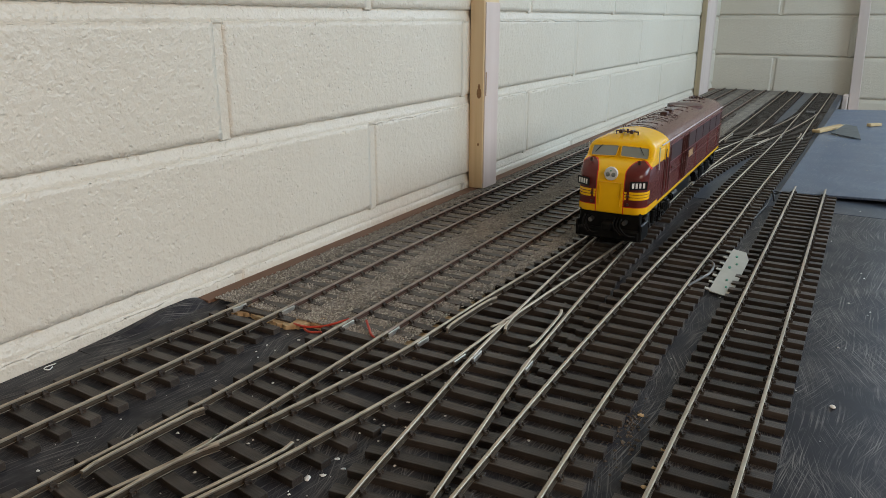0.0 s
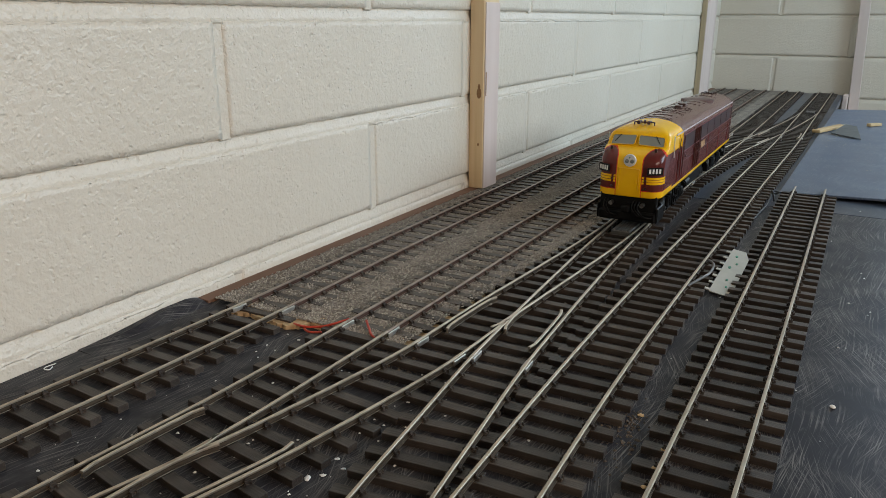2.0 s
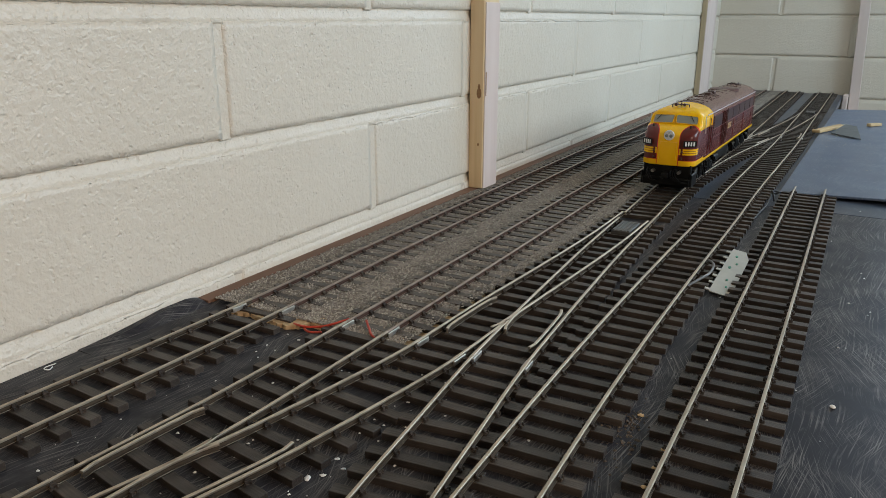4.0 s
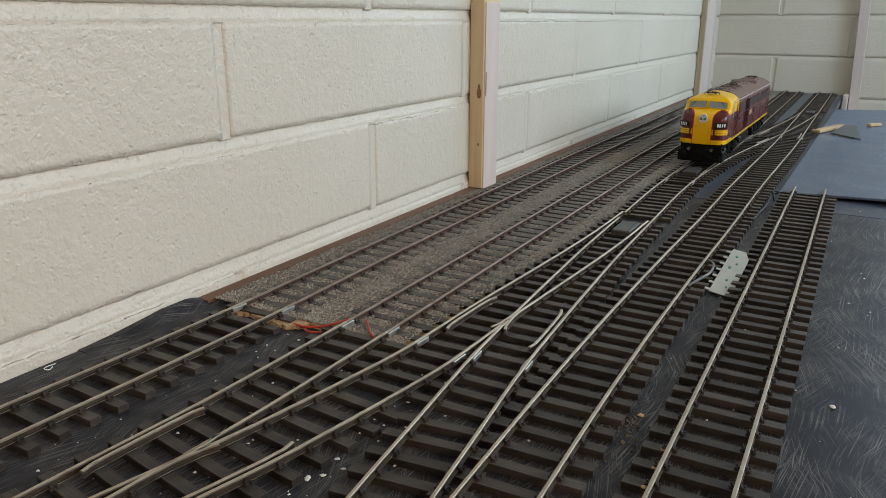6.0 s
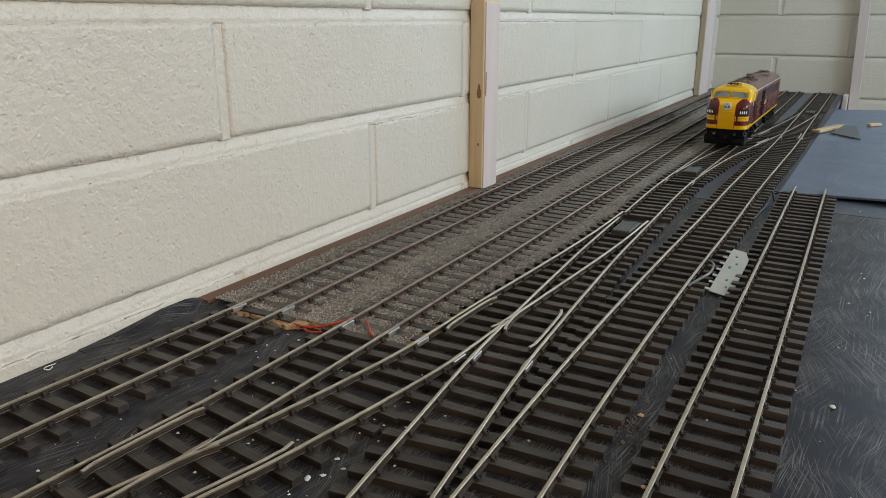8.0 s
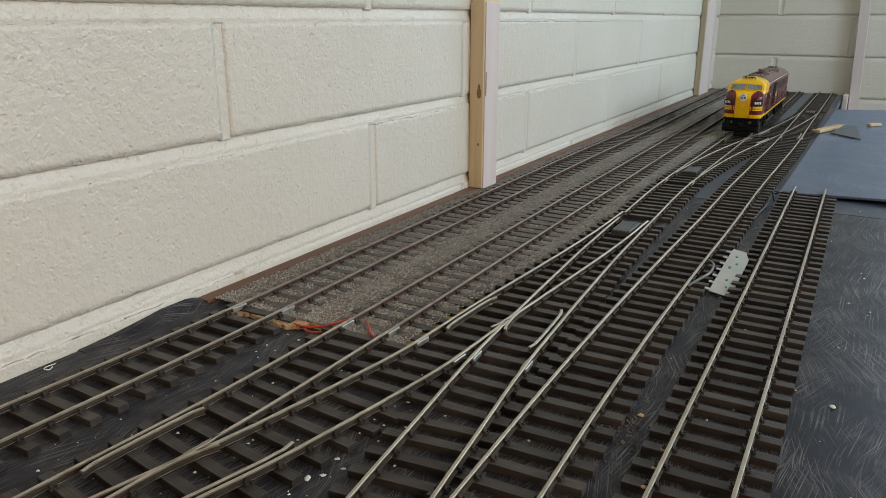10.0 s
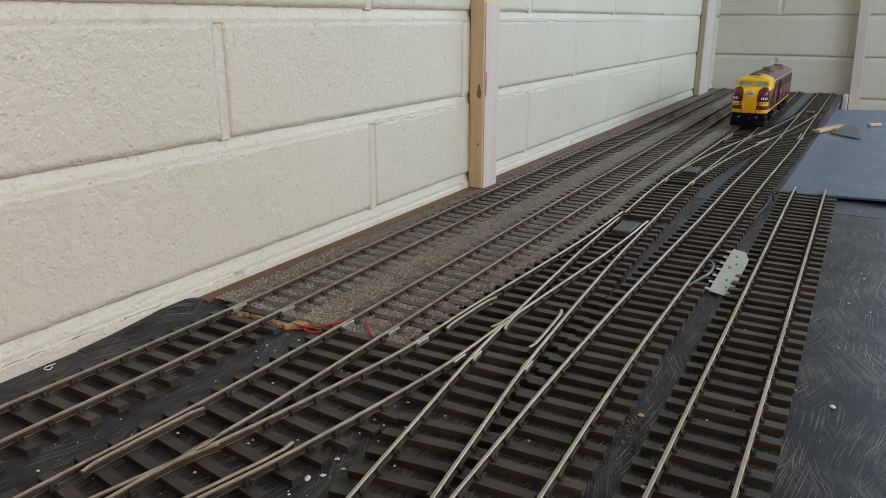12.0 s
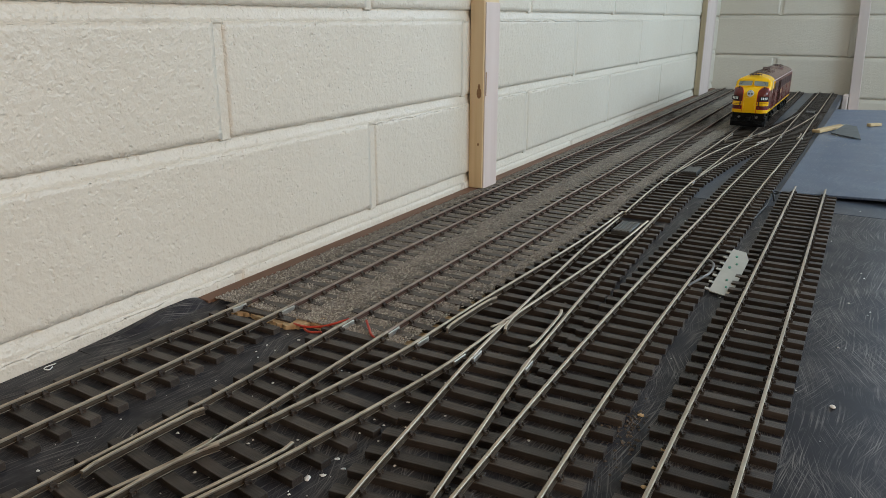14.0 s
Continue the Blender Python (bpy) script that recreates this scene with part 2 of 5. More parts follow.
M = {
    "wall": wall_paint(),
    "table": table_paint("black_table_paint", (0.0145, 0.0145, 0.0185), (0.028, 0.028, 0.035), (0.34, 0.32, 0.30), 0.50, 0.32, 0.10, 0.12),
    # blue reflection of the window on the far panels is put into this base
    "table_far": table_paint("far_table_sheen_paint", (0.026, 0.034, 0.052), (0.042, 0.054, 0.078), (0.26, 0.28, 0.31), 0.40, 0.26, 0.08, 0.25),
    # dark board; the sky it reflects is put into the blue base colour
    "board": table_paint("blue_sheen_board_paint", (0.078, 0.108, 0.168), (0.118, 0.156, 0.228), (0.32, 0.36, 0.42), 0.50, 0.24, 0.08, 0.22),
    "stud": timber("pine_timber", (0.50, 0.35, 0.17), (0.68, 0.52, 0.31), (0.76, 0.62, 0.42)),
    # darker copy of the pine: shade on the corner stud put into the colour
    "stud_shade": timber("shaded_pine_timber", (0.34, 0.27, 0.17), (0.46, 0.38, 0.25), (0.54, 0.45, 0.31)),
    "knot": simple("pine_knot", (0.20, 0.10, 0.04), (0.34, 0.20, 0.09), 400, 0.6),
    "stud_pink": timber("primed_pink_timber", (0.52, 0.42, 0.38), (0.62, 0.52, 0.48), (0.68, 0.58, 0.54)),
    "brown_board": timber("brown_hardboard", (0.12, 0.055, 0.030), (0.17, 0.085, 0.05), (0.22, 0.12, 0.075), False),
    "cork": simple("tan_cork", (0.28, 0.17, 0.08), (0.56, 0.40, 0.22), 160, 0.9, 0, 0.6, 0.001),
    "sleeper": sleeper_plastic("dark_brown_sleeper_plastic", (0.028, 0.022, 0.0185), (0.088, 0.071, 0.059)),
    "sleeper_old": sleeper_plastic("weathered_sleeper", (0.042, 0.034, 0.029), (0.125, 0.105, 0.088)),
    "rail": rail_metal("nickel_silver_rail", (0.46, 0.385, 0.305), (0.62, 0.535, 0.435), 0.34),
    "rail_old": rail_metal("rusty_painted_rail", (0.31, 0.23, 0.185), (0.50, 0.415, 0.35), 0.40),
    # tarnished web, with the shade below the rail head put into its colour
    "rail_web": rail_metal("tarnished_shaded_rail_web", (0.075, 0.058, 0.043), (0.15, 0.118, 0.088), 0.6),
    "rail_old_web": rail_metal("rusty_rail_web", (0.12, 0.072, 0.056), (0.20, 0.125, 0.10), 0.6),
    # grey of the tie bar covers, lightened for the sheen on their tops
    "cover_grey": simple("sheen_grey_plastic", (0.045, 0.045, 0.043), (0.075, 0.074, 0.070), 180, 0.4, 0, 0.2),
    "joiner": rail_metal("rail_joiner_metal", (0.46, 0.43, 0.39), (0.66, 0.63, 0.59), 0.36),
    "stone": ballast_stone(),
    "bed": simple("ballast_bed", (0.10, 0.085, 0.07), (0.31, 0.27, 0.225), 420, 0.95, 0, 0.9, 0.002),
    "livery": livery(),
    "black": simple("satin_black", (0.0025, 0.0025, 0.0025), (0.006, 0.006, 0.006), 120, 0.4, spec=0.15),
    "blackbox": simple("black_plastic", (0.008, 0.008, 0.008), (0.018, 0.017, 0.016), 180, 0.5, 0, 0.2),
    "grille": simple("dark_maroon_grille", (0.030, 0.010, 0.010), (0.045, 0.014, 0.013), 300, 0.5),
    "frame_red": simple("maroon_red_beading", (0.13, 0.025, 0.026), (0.16, 0.032, 0.032), 200, 0.35),
    "yellow": simple("cab_yellow", (0.84, 0.465, 0.005), (0.88, 0.50, 0.008), 90, 0.33),
    "bronze": simple("dark_bronze", (0.035, 0.014, 0.010), (0.06, 0.025, 0.018), 300, 0.4),
    "white": simple("white_paint", (0.70, 0.69, 0.66), (0.82, 0.81, 0.78), 300, 0.5),
    "silver": simple("silver_paint", (0.58, 0.60, 0.60), (0.74, 0.76, 0.76), 300, 0.35, 0.15),
    "fan_brown": simple("fan_brown_paint", (0.085, 0.040, 0.032), (0.115, 0.056, 0.046), 300, 0.45),
    "slate": simple("slate_card", (0.085, 0.10, 0.11), (0.14, 0.155, 0.165), 90, 0.4),
    # highlight on the loco's rounded roof edge, given as a pale colour
    "lilac": simple("lilac_edge_highlight", (0.40, 0.34, 0.38), (0.50, 0.44, 0.48), 200, 0.3),
    "steel": simple("wheel_steel", (0.25, 0.24, 0.23), (0.4, 0.39, 0.37), 300, 0.3, 1.0),
    "fret": simple("grey_nickel_sheet", (0.38, 0.37, 0.32), (0.46, 0.45, 0.40), 60, 0.5, 0.2),
    "green": simple("green_paint", (0.03, 0.16, 0.10), (0.05, 0.24, 0.15), 300, 0.5),
    "red_wire": simple("red_wire_sleeve", (0.42, 0.04, 0.02), (0.5, 0.06, 0.03), 300, 0.4),
    "grey_wire": simple("grey_wire_sleeve", (0.10, 0.10, 0.10), (0.16, 0.16, 0.16), 300, 0.35),
    "offcut": timber("pale_offcut_timber", (0.40, 0.26, 0.12), (0.55, 0.38, 0.19), (0.62, 0.46, 0.26), False),
    "dirt": simple("brown_dirt", (0.035, 0.026, 0.019), (0.15, 0.115, 0.085), 500, 0.9),
    "room": simple("plain_plaster", (0.55, 0.52, 0.46), (0.62, 0.59, 0.52), 12, 0.8),
    "floor": simple("grey_concrete_floor", (0.20, 0.19, 0.18), (0.30, 0.29, 0.27), 20, 0.8),
}
glass = Nodes("cab_glass")
M["glass"] = glass.finish((0.22, 0.245, 0.23), 0.10, spec=0.8)
lampglass = Nodes("lamp_glass")
M["lamp"] = lampglass.finish((0.16, 0.19, 0.18), 0.15, spec=0.8)

# ---------- mesh helpers ----------


def part(name, bm, material, parent=None, label=""):
    """Links a bmesh as one mesh object, under parent if given."""
    me = bpy.data.meshes.new(name)
    bm.to_mesh(me)
    bm.free()
    me.materials.append(M[material])
    ob = new(name, me)
    if parent:
        ob.parent = parent
    if label:
        ob["label"] = label
    return ob


def mesh_part(name, verts, faces, material, parent=None, label="", smooth=False):
    me = bpy.data.meshes.new(name)
    me.from_pydata([tuple(v) for v in verts], [], faces)
    me.update()
    if smooth:
        me.polygons.foreach_set("use_smooth", [True] * len(me.polygons))
    me.materials.append(M[material])
    ob = new(name, me)
    if parent:
        ob.parent = parent
    if label:
        ob["label"] = label
    return ob


def add_box(bm, lo, hi, bevel=0.0, m=None, seg=1):
    got = bmesh.ops.create_cube(bm, size=1.0)["verts"]
    c = [(a + b) / 2 for a, b in zip(lo, hi)]
    s = [b - a for a, b in zip(lo, hi)]
    for v in got:
        v.co = Vector([v.co[i] * s[i] + c[i] for i in range(3)])
    if bevel:
        edges = list({e for v in got for e in v.link_edges})
        res = bmesh.ops.bevel(bm, geom=edges, offset=bevel, segments=seg, affect="EDGES", profile=0.5)
        got = list({v for f in res["faces"] for v in f.verts} | {v for v in got if v.is_valid})
    if m is not None:
        bmesh.ops.transform(bm, matrix=m, verts=got)
    return got


def box(lo, hi, bevel=0.0, m=None, seg=1):
    bm = bmesh.new()
    add_box(bm, lo, hi, bevel, m, seg)
    return bm


def add_rod(bm, a, b, r, sides=8, r2=None):
    a, b = Vector(a), Vector(b)
    d = b - a
    m = Matrix.Translation((a + b) / 2) @ d.to_track_quat("Z", "Y").to_matrix().to_4x4()
    bmesh.ops.create_cone(bm, cap_ends=True, segments=sides, radius1=r, radius2=r if r2 is None else r2, depth=d.length, matrix=m)


def rods(pairs, r, sides=8):
    bm = bmesh.new()
    for a, b in pairs:
        add_rod(bm, a, b, r, sides)
    return bm


def tube(points, r, sides=8):
    """A round wire through points."""
    pts = [Vector(q) for q in smooth_line(points, 8)]
    verts, faces = [], []
    for i, q in enumerate(pts):
        t = (pts[min(i + 1, len(pts) - 1)] - pts[max(i - 1, 0)]).normalized()
        u = t.cross(Vector((0.3, 0.2, 1))).normalized()
        w = t.cross(u)
        for k in range(sides):
            a = 2 * math.pi * k / sides
            verts.append(q + r * (math.cos(a) * u + math.sin(a) * w))
    for i in range(len(pts) - 1):
        for k in range(sides):
            a, b = i * sides + k, i * sides + (k + 1) % sides
            faces.append((a, b, b + sides, a + sides))
    faces.append(tuple(range(sides))[::-1])
    faces.append(tuple(len(verts) - sides + k for k in range(sides)))
    return verts, faces


def smooth_line(points, n):
    pts = [Vector(q) for q in points]
    out = []
    for i in range(len(pts) - 1):
        p0, p1, p2, p3 = pts[max(i - 1, 0)], pts[i], pts[i + 1], pts[min(i + 2, len(pts) - 1)]
        for k in range(n):
            t = k / n
            out.append(0.5 * (2 * p1 + (p2 - p0) * t + (2 * p0 - 5 * p1 + 4 * p2 - p3) * t * t + (3 * p1 - p0 - 3 * p2 + p3) * t ** 3))
    out.append(pts[-1])
    return out


def thing(name, label, category, group="", m=None, kind=""):
    ob = new(name)
    ob.empty_display_size = 0.02
    if m is not None:
        ob.matrix_basis = m
    return tagged(ob, label, category, group, kind)


# ---------- routes of the tracks (y along the wall, x away from it) ----------
HALF = 0.0174
ROUTES = {
    "wall": [(-0.6, 0.056), (-0.24, 0.0612), (-0.15, 0.0645), (-0.05, 0.0655), (0.08, 0.0635), (0.3, 0.0615), (0.6, 0.0595), (1.0, 0.062), (2.08, 0.0615)],
    "second": [(-0.6, 0.130), (-0.25, 0.1485), (-0.17, 0.1535), (-0.08, 0.1548), (0.1, 0.1548), (0.4, 0.1538), (0.7, 0.153), (1.2, 0.151), (2.08, 0.147)],
    "third": [(-0.6, 0.131), (-0.5, 0.138), (-0.35, 0.157), (-0.233, 0.1825), (-0.188, 0.1935), (-0.15, 0.2005), (-0.108, 0.2075), (-0.057, 0.2145), (-0.02, 0.2165), (0.04, 0.219), (0.09, 0.2225), (0.154, 0.227), (0.21, 0.2305), (0.28, 0.2335), (0.36, 0.2345), (0.45, 0.2345), (0.5, 0.2338)],
    "fourth": [(-0.6, 0.345), (-0.19, 0.2755), (-0.12, 0.2672), (-0.05, 0.259), (0.04, 0.2522), (0.13, 0.2468), (0.2, 0.243), (0.27, 0.2405), (0.34, 0.2385), (0.5, 0.2338), (0.6, 0.2335), (0.75, 0.2365), (0.95, 0.2400), (1.2, 0.2408), (2.09, 0.2405)],
    "fifth": [(-0.6, 0.330), (-0.17, 0.3165), (-0.08, 0.314), (0.05, 0.3122), (0.2, 0.3130), (0.4, 0.3158), (0.55, 0.3165), (0.75, 0.3205), (0.95, 0.325), (1.3, 0.3265), (2.09, 0.330)],
    "cross": [(0.5, 0.2338), (0.58, 0.2338), (0.67, 0.2382), (0.78, 0.2465), (0.9, 0.261), (1.0, 0.2755), (1.1, 0.290), (1.25, 0.3075), (1.4, 0.3215), (1.5, 0.3267), (1.6, 0.3275)],
    "siding": [(-0.6, 0.3920), (0.0, 0.3917), (0.61, 0.3903)],
}


def route_x(name, y):
    """Monotone-friendly cubic through the route's points; also its slope."""
    pts = ROUTES[name]
    ys = [q[0] for q in pts]
    xs = [q[1] for q in pts]
    i = max(0, min(len(ys) - 2, int(np.searchsorted(ys, y)) - 1))

    def slope(k):
        if k == 0:
            return (xs[1] - xs[0]) / (ys[1] - ys[0])
        if k == len(ys) - 1:
            return (xs[-1] - xs[-2]) / (ys[-1] - ys[-2])
        h0, h1 = ys[k] - ys[k - 1], ys[k + 1] - ys[k]
        return ((xs[k] - xs[k - 1]) / h0 * h1 + (xs[k + 1] - xs[k]) / h1 * h0) / (h0 + h1)

    h = ys[i + 1] - ys[i]
    t = (y - ys[i]) / h
    m0, m1 = slope(i) * h, slope(i + 1) * h
    x = (2 * t ** 3 - 3 * t * t + 1) * xs[i] + (t ** 3 - 2 * t * t + t) * m0 + (-2 * t ** 3 + 3 * t * t) * xs[i + 1] + (t ** 3 - t * t) * m1
    dx = ((6 * t * t - 6 * t) * xs[i] + (3 * t * t - 4 * t + 1) * m0 + (-6 * t * t + 6 * t) * xs[i + 1] + (3 * t * t - 2 * t) * m1) / h
    return x, dx


def rail_point(route, side, y, extra=0.0):
    x, dx = route_x(route, y)
    k = 1 / math.sqrt(1 + dx * dx)
    off = side * HALF + extra
    return Vector((x + off * k, y - off * dx * k, 0))


# ---------- the room ----------


def build_room():
    side = part("wall_side", box((-0.14, -2.0, -0.95), (-0.0046, 2.30, 1.55)), "wall")
    tagged(side, "cream painted concrete block wall along the layout", "wall", kind="structure")
    bm = bmesh.new()
    for lo, hi in (((-0.006, 2.106, -0.95), (0.62, 2.25, 1.55)), ((1.6, 2.106, -0.95), (2.6, 2.25, 1.55)), ((0.62, 2.106, -0.95), (1.6, 2.25, 0.50)), ((0.62, 2.106, 1.34), (1.6, 2.25, 1.55))):
        add_box(bm, lo, hi)
    back = part("wall_back", bm, "wall")
    tagged(back, "cream painted concrete block end wall", "wall", kind="structure")
    rear = part("wall_rear", box((-0.006, -2.15, -0.95), (2.6, -2.0, 1.55)), "room")
    tagged(rear, "plain painted wall", "wall", kind="structure")
    # wall with two window openings
    bm = bmesh.new()
    for lo, hi in (((2.45, -2.0, -0.95), (2.6, 2.106, 0.50)), ((2.45, -2.0, 1.47), (2.6, 2.106, 1.55)),
                   ((2.45, -2.0, 0.50), (2.6, -1.72, 1.47)), ((2.45, -0.48, 0.50), (2.6, 0.38, 1.47)), ((2.45, 1.62, 0.50), (2.6, 2.106, 1.47))):
        add_box(bm, lo, hi)
    win = part("wall_windows", bm, "room")
    tagged(win, "plain painted wall with two window openings", "wall", kind="structure")
    tagged(part("floor", box((-0.14, -2.15, -1.0), (2.6, 2.25, -0.95)), "floor"), "grey concrete floor", "floor", kind="structure")
    tagged(part("ceiling", box((-0.14, -2.15, 1.55), (2.6, 2.25, 1.6)), "room"), "plain light ceiling", "ceiling", kind="structure")
    return side, back


wall_side, wall_back = build_room()


def build_table():
    t = thing("layout_table", "black painted scratched baseboard table carrying the railway", "table")
    part("tabletop", box((0.0, -1.0, -0.018), (1.2, 0.5145, 0.0), 0.0008), "table", t)
    # far panels: same table, bluer colour for the reflected window
    part("tabletop", box((0.0, 0.5155, -0.018), (1.2, 1.62, 0.0), 0.0008), "table_far", t, "dark far panel, blue window reflection put into its colour")
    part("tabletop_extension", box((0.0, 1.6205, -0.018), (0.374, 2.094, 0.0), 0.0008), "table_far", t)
    for x in (0.05, 1.12):
        for y in (-0.9, 1.5):
            part("leg", box((x, y, -0.95), (x + 0.045, y + 0.045, -0.018), 0.002), "stud", t, "square pine leg")
    part("rail_beam", box((0.02, -0.96, -0.09), (1.18, -0.92, -0.018), 0.002), "stud", t, "pine cross beam")
    verts, n = [], 14
    for i in range(n + 1):
        y = -0.150 + 0.108 * i / n
        h = 0.0005 + 0.0052 * max(0.0, min(1.0, i / 9)) ** 1.5 * min(1.0, (n - i) / 2 + 0.25)
        verts += [(0.0, y, 0.0), (0.0, y, h), (0.005, y, h * 0.9), (0.014, y, 0.0)]
    faces = [(4 * i + k, 4 * i + k + 1, 4 * i + k + 5, 4 * i + k + 4) for i in range(n) for k in range(3)] + [(0, 1, 2, 3), (4 * n + 3, 4 * n + 2, 4 * n + 1, 4 * n)]
    mesh_part("fillet", verts, faces, "table", t, "black filler lump at the wall")
    b = part("board", box((0, 0, -0.003), (0.30, 1.05, 0.0), 0.0006), "board")
    b.matrix_basis = pose(0.3565, 0.588, 0.0035, 0, -2.2, -1.0)
    tagged(b, "dark painted loose board lying on the table, sky reflection put into its blue", "board")
    p = part("packing_strip", box((0.585, 0.70, 0.0), (0.625, 1.5, 0.0088), 0.001), "stud")
    tagged(p, "pine packing strip under the loose board", "timber strip")


build_table()

# ---------- studs and timber ----------


def stud(name, lo, hi, label, mat="stud", lean=0.0):
    ob = part(name, box(lo, hi, 0.0012), mat)
    return tagged(ob, label, "timber stud", "timber studs on the walls")


def build_studs():
    s = thing("timber_stud", "pale pine stud with a pinkish face on the block wall", "timber stud", "timber studs on the walls")
    part("stud_body", box((0.0, 0.414, 0.0031), (0.0198, 0.4535, 1.5), 0.001), "stud", s)
    part("primed_face", box((0.0198, 0.4155, 0.0031), (0.0212, 0.4535, 0.232), 0.0003), "stud_pink", s, "pinkish primed facing strip")
    for z, r in ((0.124, 0.0034), (0.132, 0.0018), (0.060, 0.0012)):
        bm = bmesh.new()
        bmesh.ops.create_cone(bm, cap_ends=True, segments=16, radius1=r, radius2=r * 0.85, depth=0.0006, matrix=pose(0.0135, 0.4138, z, 90, 0, 0) @ Matrix.Diagonal((1, 2.0, 1, 1)))
        part("knot", bm, "knot", s, "dark brown knot in the pine")
    part("split", box((0.0213, 0.4165, 0.121), (0.0217, 0.4185, 0.150), 0.0001), "knot", s, "dark brown split in the facing strip")
    s2 = thing("timber_stud", "pale pine corner stud fixed to the block wall, shade put into its colour", "timber stud", "timber studs on the walls")
    # body takes the darker pine, standing in for its shaded near face
    part("stud_body", box((0.001, 1.812, 0.0031), (0.0150, 1.95, 1.5), 0.001), "stud_shade", s2)
    part("primed_face", box((0.0150, 1.813, 0.0031), (0.0165, 1.95, 1.5), 0.0003), "stud_pink", s2, "pinkish primed facing strip")
    s3 = thing("timber_stud", "pale pinkish stud standing on the end wall", "timber stud", "timber studs on the walls")
    bm = box((0.392, 2.072, -0.95), (0.4185, 2.094, 1.5), 0.001)
    for v in bm.verts:
        v.co.x -= 0.04 * v.co.z
    part("stud_body", bm, "stud_pink", s3)
    b = part("timber_block", box((0.376, 2.03, -0.20), (0.3905, 2.094, 0.004), 0.002), "stud_pink")
    tagged(b, "raw pale timber block between table end and wall", "timber block")


build_studs()

# ---------- tracks ----------
PITCH_S = 0.0176
S_LEN, S_WID, S_HGT = 0.0628, 0.0070, 0.0042


def add_chair(bm, x):
    """A cast chair: base plate, two jaws that grip the rail foot, four bolt heads."""
    add_box(bm, (x - 0.0031, -0.0021, S_HGT - 0.0002), (x + 0.0031, 0.0021, S_HGT + 0.0006))
    for sg in (-1, 1):
        add_box(bm, (x + sg * 0.0017 - 0.0006, -0.0014, S_HGT + 0.0005), (x + sg * 0.0017 + 0.0006, 0.0017, S_HGT + 0.0022))
        add_box(bm, (x + sg * 0.0011 - 0.0004, -0.0010, S_HGT + 0.0012), (x + sg * 0.0011 + 0.0004, 0.0012, S_HGT + 0.0028))
        for q in (-0.0014, 0.0014):
            add_rod(bm, (x + sg * 0.0031, q, S_HGT), (x + sg * 0.0031, q, S_HGT + 0.0017), 0.00055, 5)


def sleeper_bm(length, chairs=()):
    bm = box((-length / 2, -S_WID / 2, 0.0), (length / 2, S_WID / 2, S_HGT), 0.0002)
    for x in chairs:
        add_chair(bm, x)
    return bm


SLEEPER_MESH = {}


def sleeper_mesh(length, plain, mat):
    key = (round(length, 3), plain, mat)
    if key not in SLEEPER_MESH:
        bm = sleeper_bm(length, (-HALF, HALF) if plain else ())
        me = bpy.data.meshes.new("sleeper")
        bm.to_mesh(me)
        bm.free()
        me.materials.append(M[mat])
        SLEEPER_MESH[key] = me
    return SLEEPER_MESH[key]


PROFILE = [(-0.0014, 0.0), (0.0014, 0.0), (0.0014, 0.0005), (0.0004, 0.0009), (0.0004, 0.0025), (0.00105, 0.0029), (0.00105, 0.0037), (0.0007, 0.0040), (-0.0007, 0.0040), (-0.00105, 0.0037), (-0.00105, 0.0029), (-0.0004, 0.0025), (-0.0004, 0.0009), (-0.0014, 0.0005)]
WEB_SIDES = (0, 2, 3, 4, 10, 11, 12)
RAIL_FOOT = RAIL - 0.0040


def rail(points, mat, parent, name="rail"):
    """Sweeps the rail section along plan points."""
    n = len(PROFILE)
    verts, faces = [], []
    for i, q in enumerate(points):
        t = (points[min(i + 1, len(points) - 1)] - points[max(i - 1, 0)]).normalized()
        u = Vector((t.y, -t.x, 0))
        for a, h in PROFILE:
            verts.append((q.x + u.x * a, q.y + u.y * a, RAIL_FOOT + h + q.z))
    for i in range(len(points) - 1):
        for k in range(n):
            a, b = i * n + k, i * n + (k + 1) % n
            faces.append((a, b, b + n, a + n))
    faces.append(tuple(range(n))[::-1])
    faces.append(tuple(len(verts) - n + k for k in range(n)))
    ob = mesh_part(name, verts, faces, mat, parent)
    ob.data.materials.append(M[mat + "_web"])
    ob.data.polygons.foreach_set("material_index", [int(i < len(faces) - 2 and i % n in WEB_SIDES) for i in range(len(faces))])
    return ob


def rail_line(route, side, y0, y1, extra=0.0, step=0.012):
    k = max(2, int(abs(y1 - y0) / step) + 1)
    return [rail_point(route, side, y0 + (y1 - y0) * i / (k - 1), extra) for i in range(k)]


def put_sleeper(parent, x, y, angle, length, plain, mat, z=0.0):
    ob = new("sleeper", sleeper_mesh(length, plain, mat))
    ob.parent = parent
    ob.matrix_basis = pose(x, y, z + random.uniform(-0.0001, 0.0001), 0, 0, math.degrees(angle) + random.uniform(-0.5, 0.5))
    return ob


CHAIR_MESH = {}


def chair_mesh(parent, spots, mat):
    """One cast rail chair at each spot, all on one mesh."""
    if mat not in CHAIR_MESH:
        bm = bmesh.new()
        add_chair(bm, 0.0)
        me = bpy.data.meshes.new("rail_chair")
        bm.to_mesh(me)
        bm.free()
        me.materials.append(M[mat])
        CHAIR_MESH[mat] = me
    for x, y, ang in spots:
        ob = new("rail_chair", CHAIR_MESH[mat])
        ob.parent = parent
        ob.matrix_basis = pose(x, y, 0, 0, 0, math.degrees(ang))


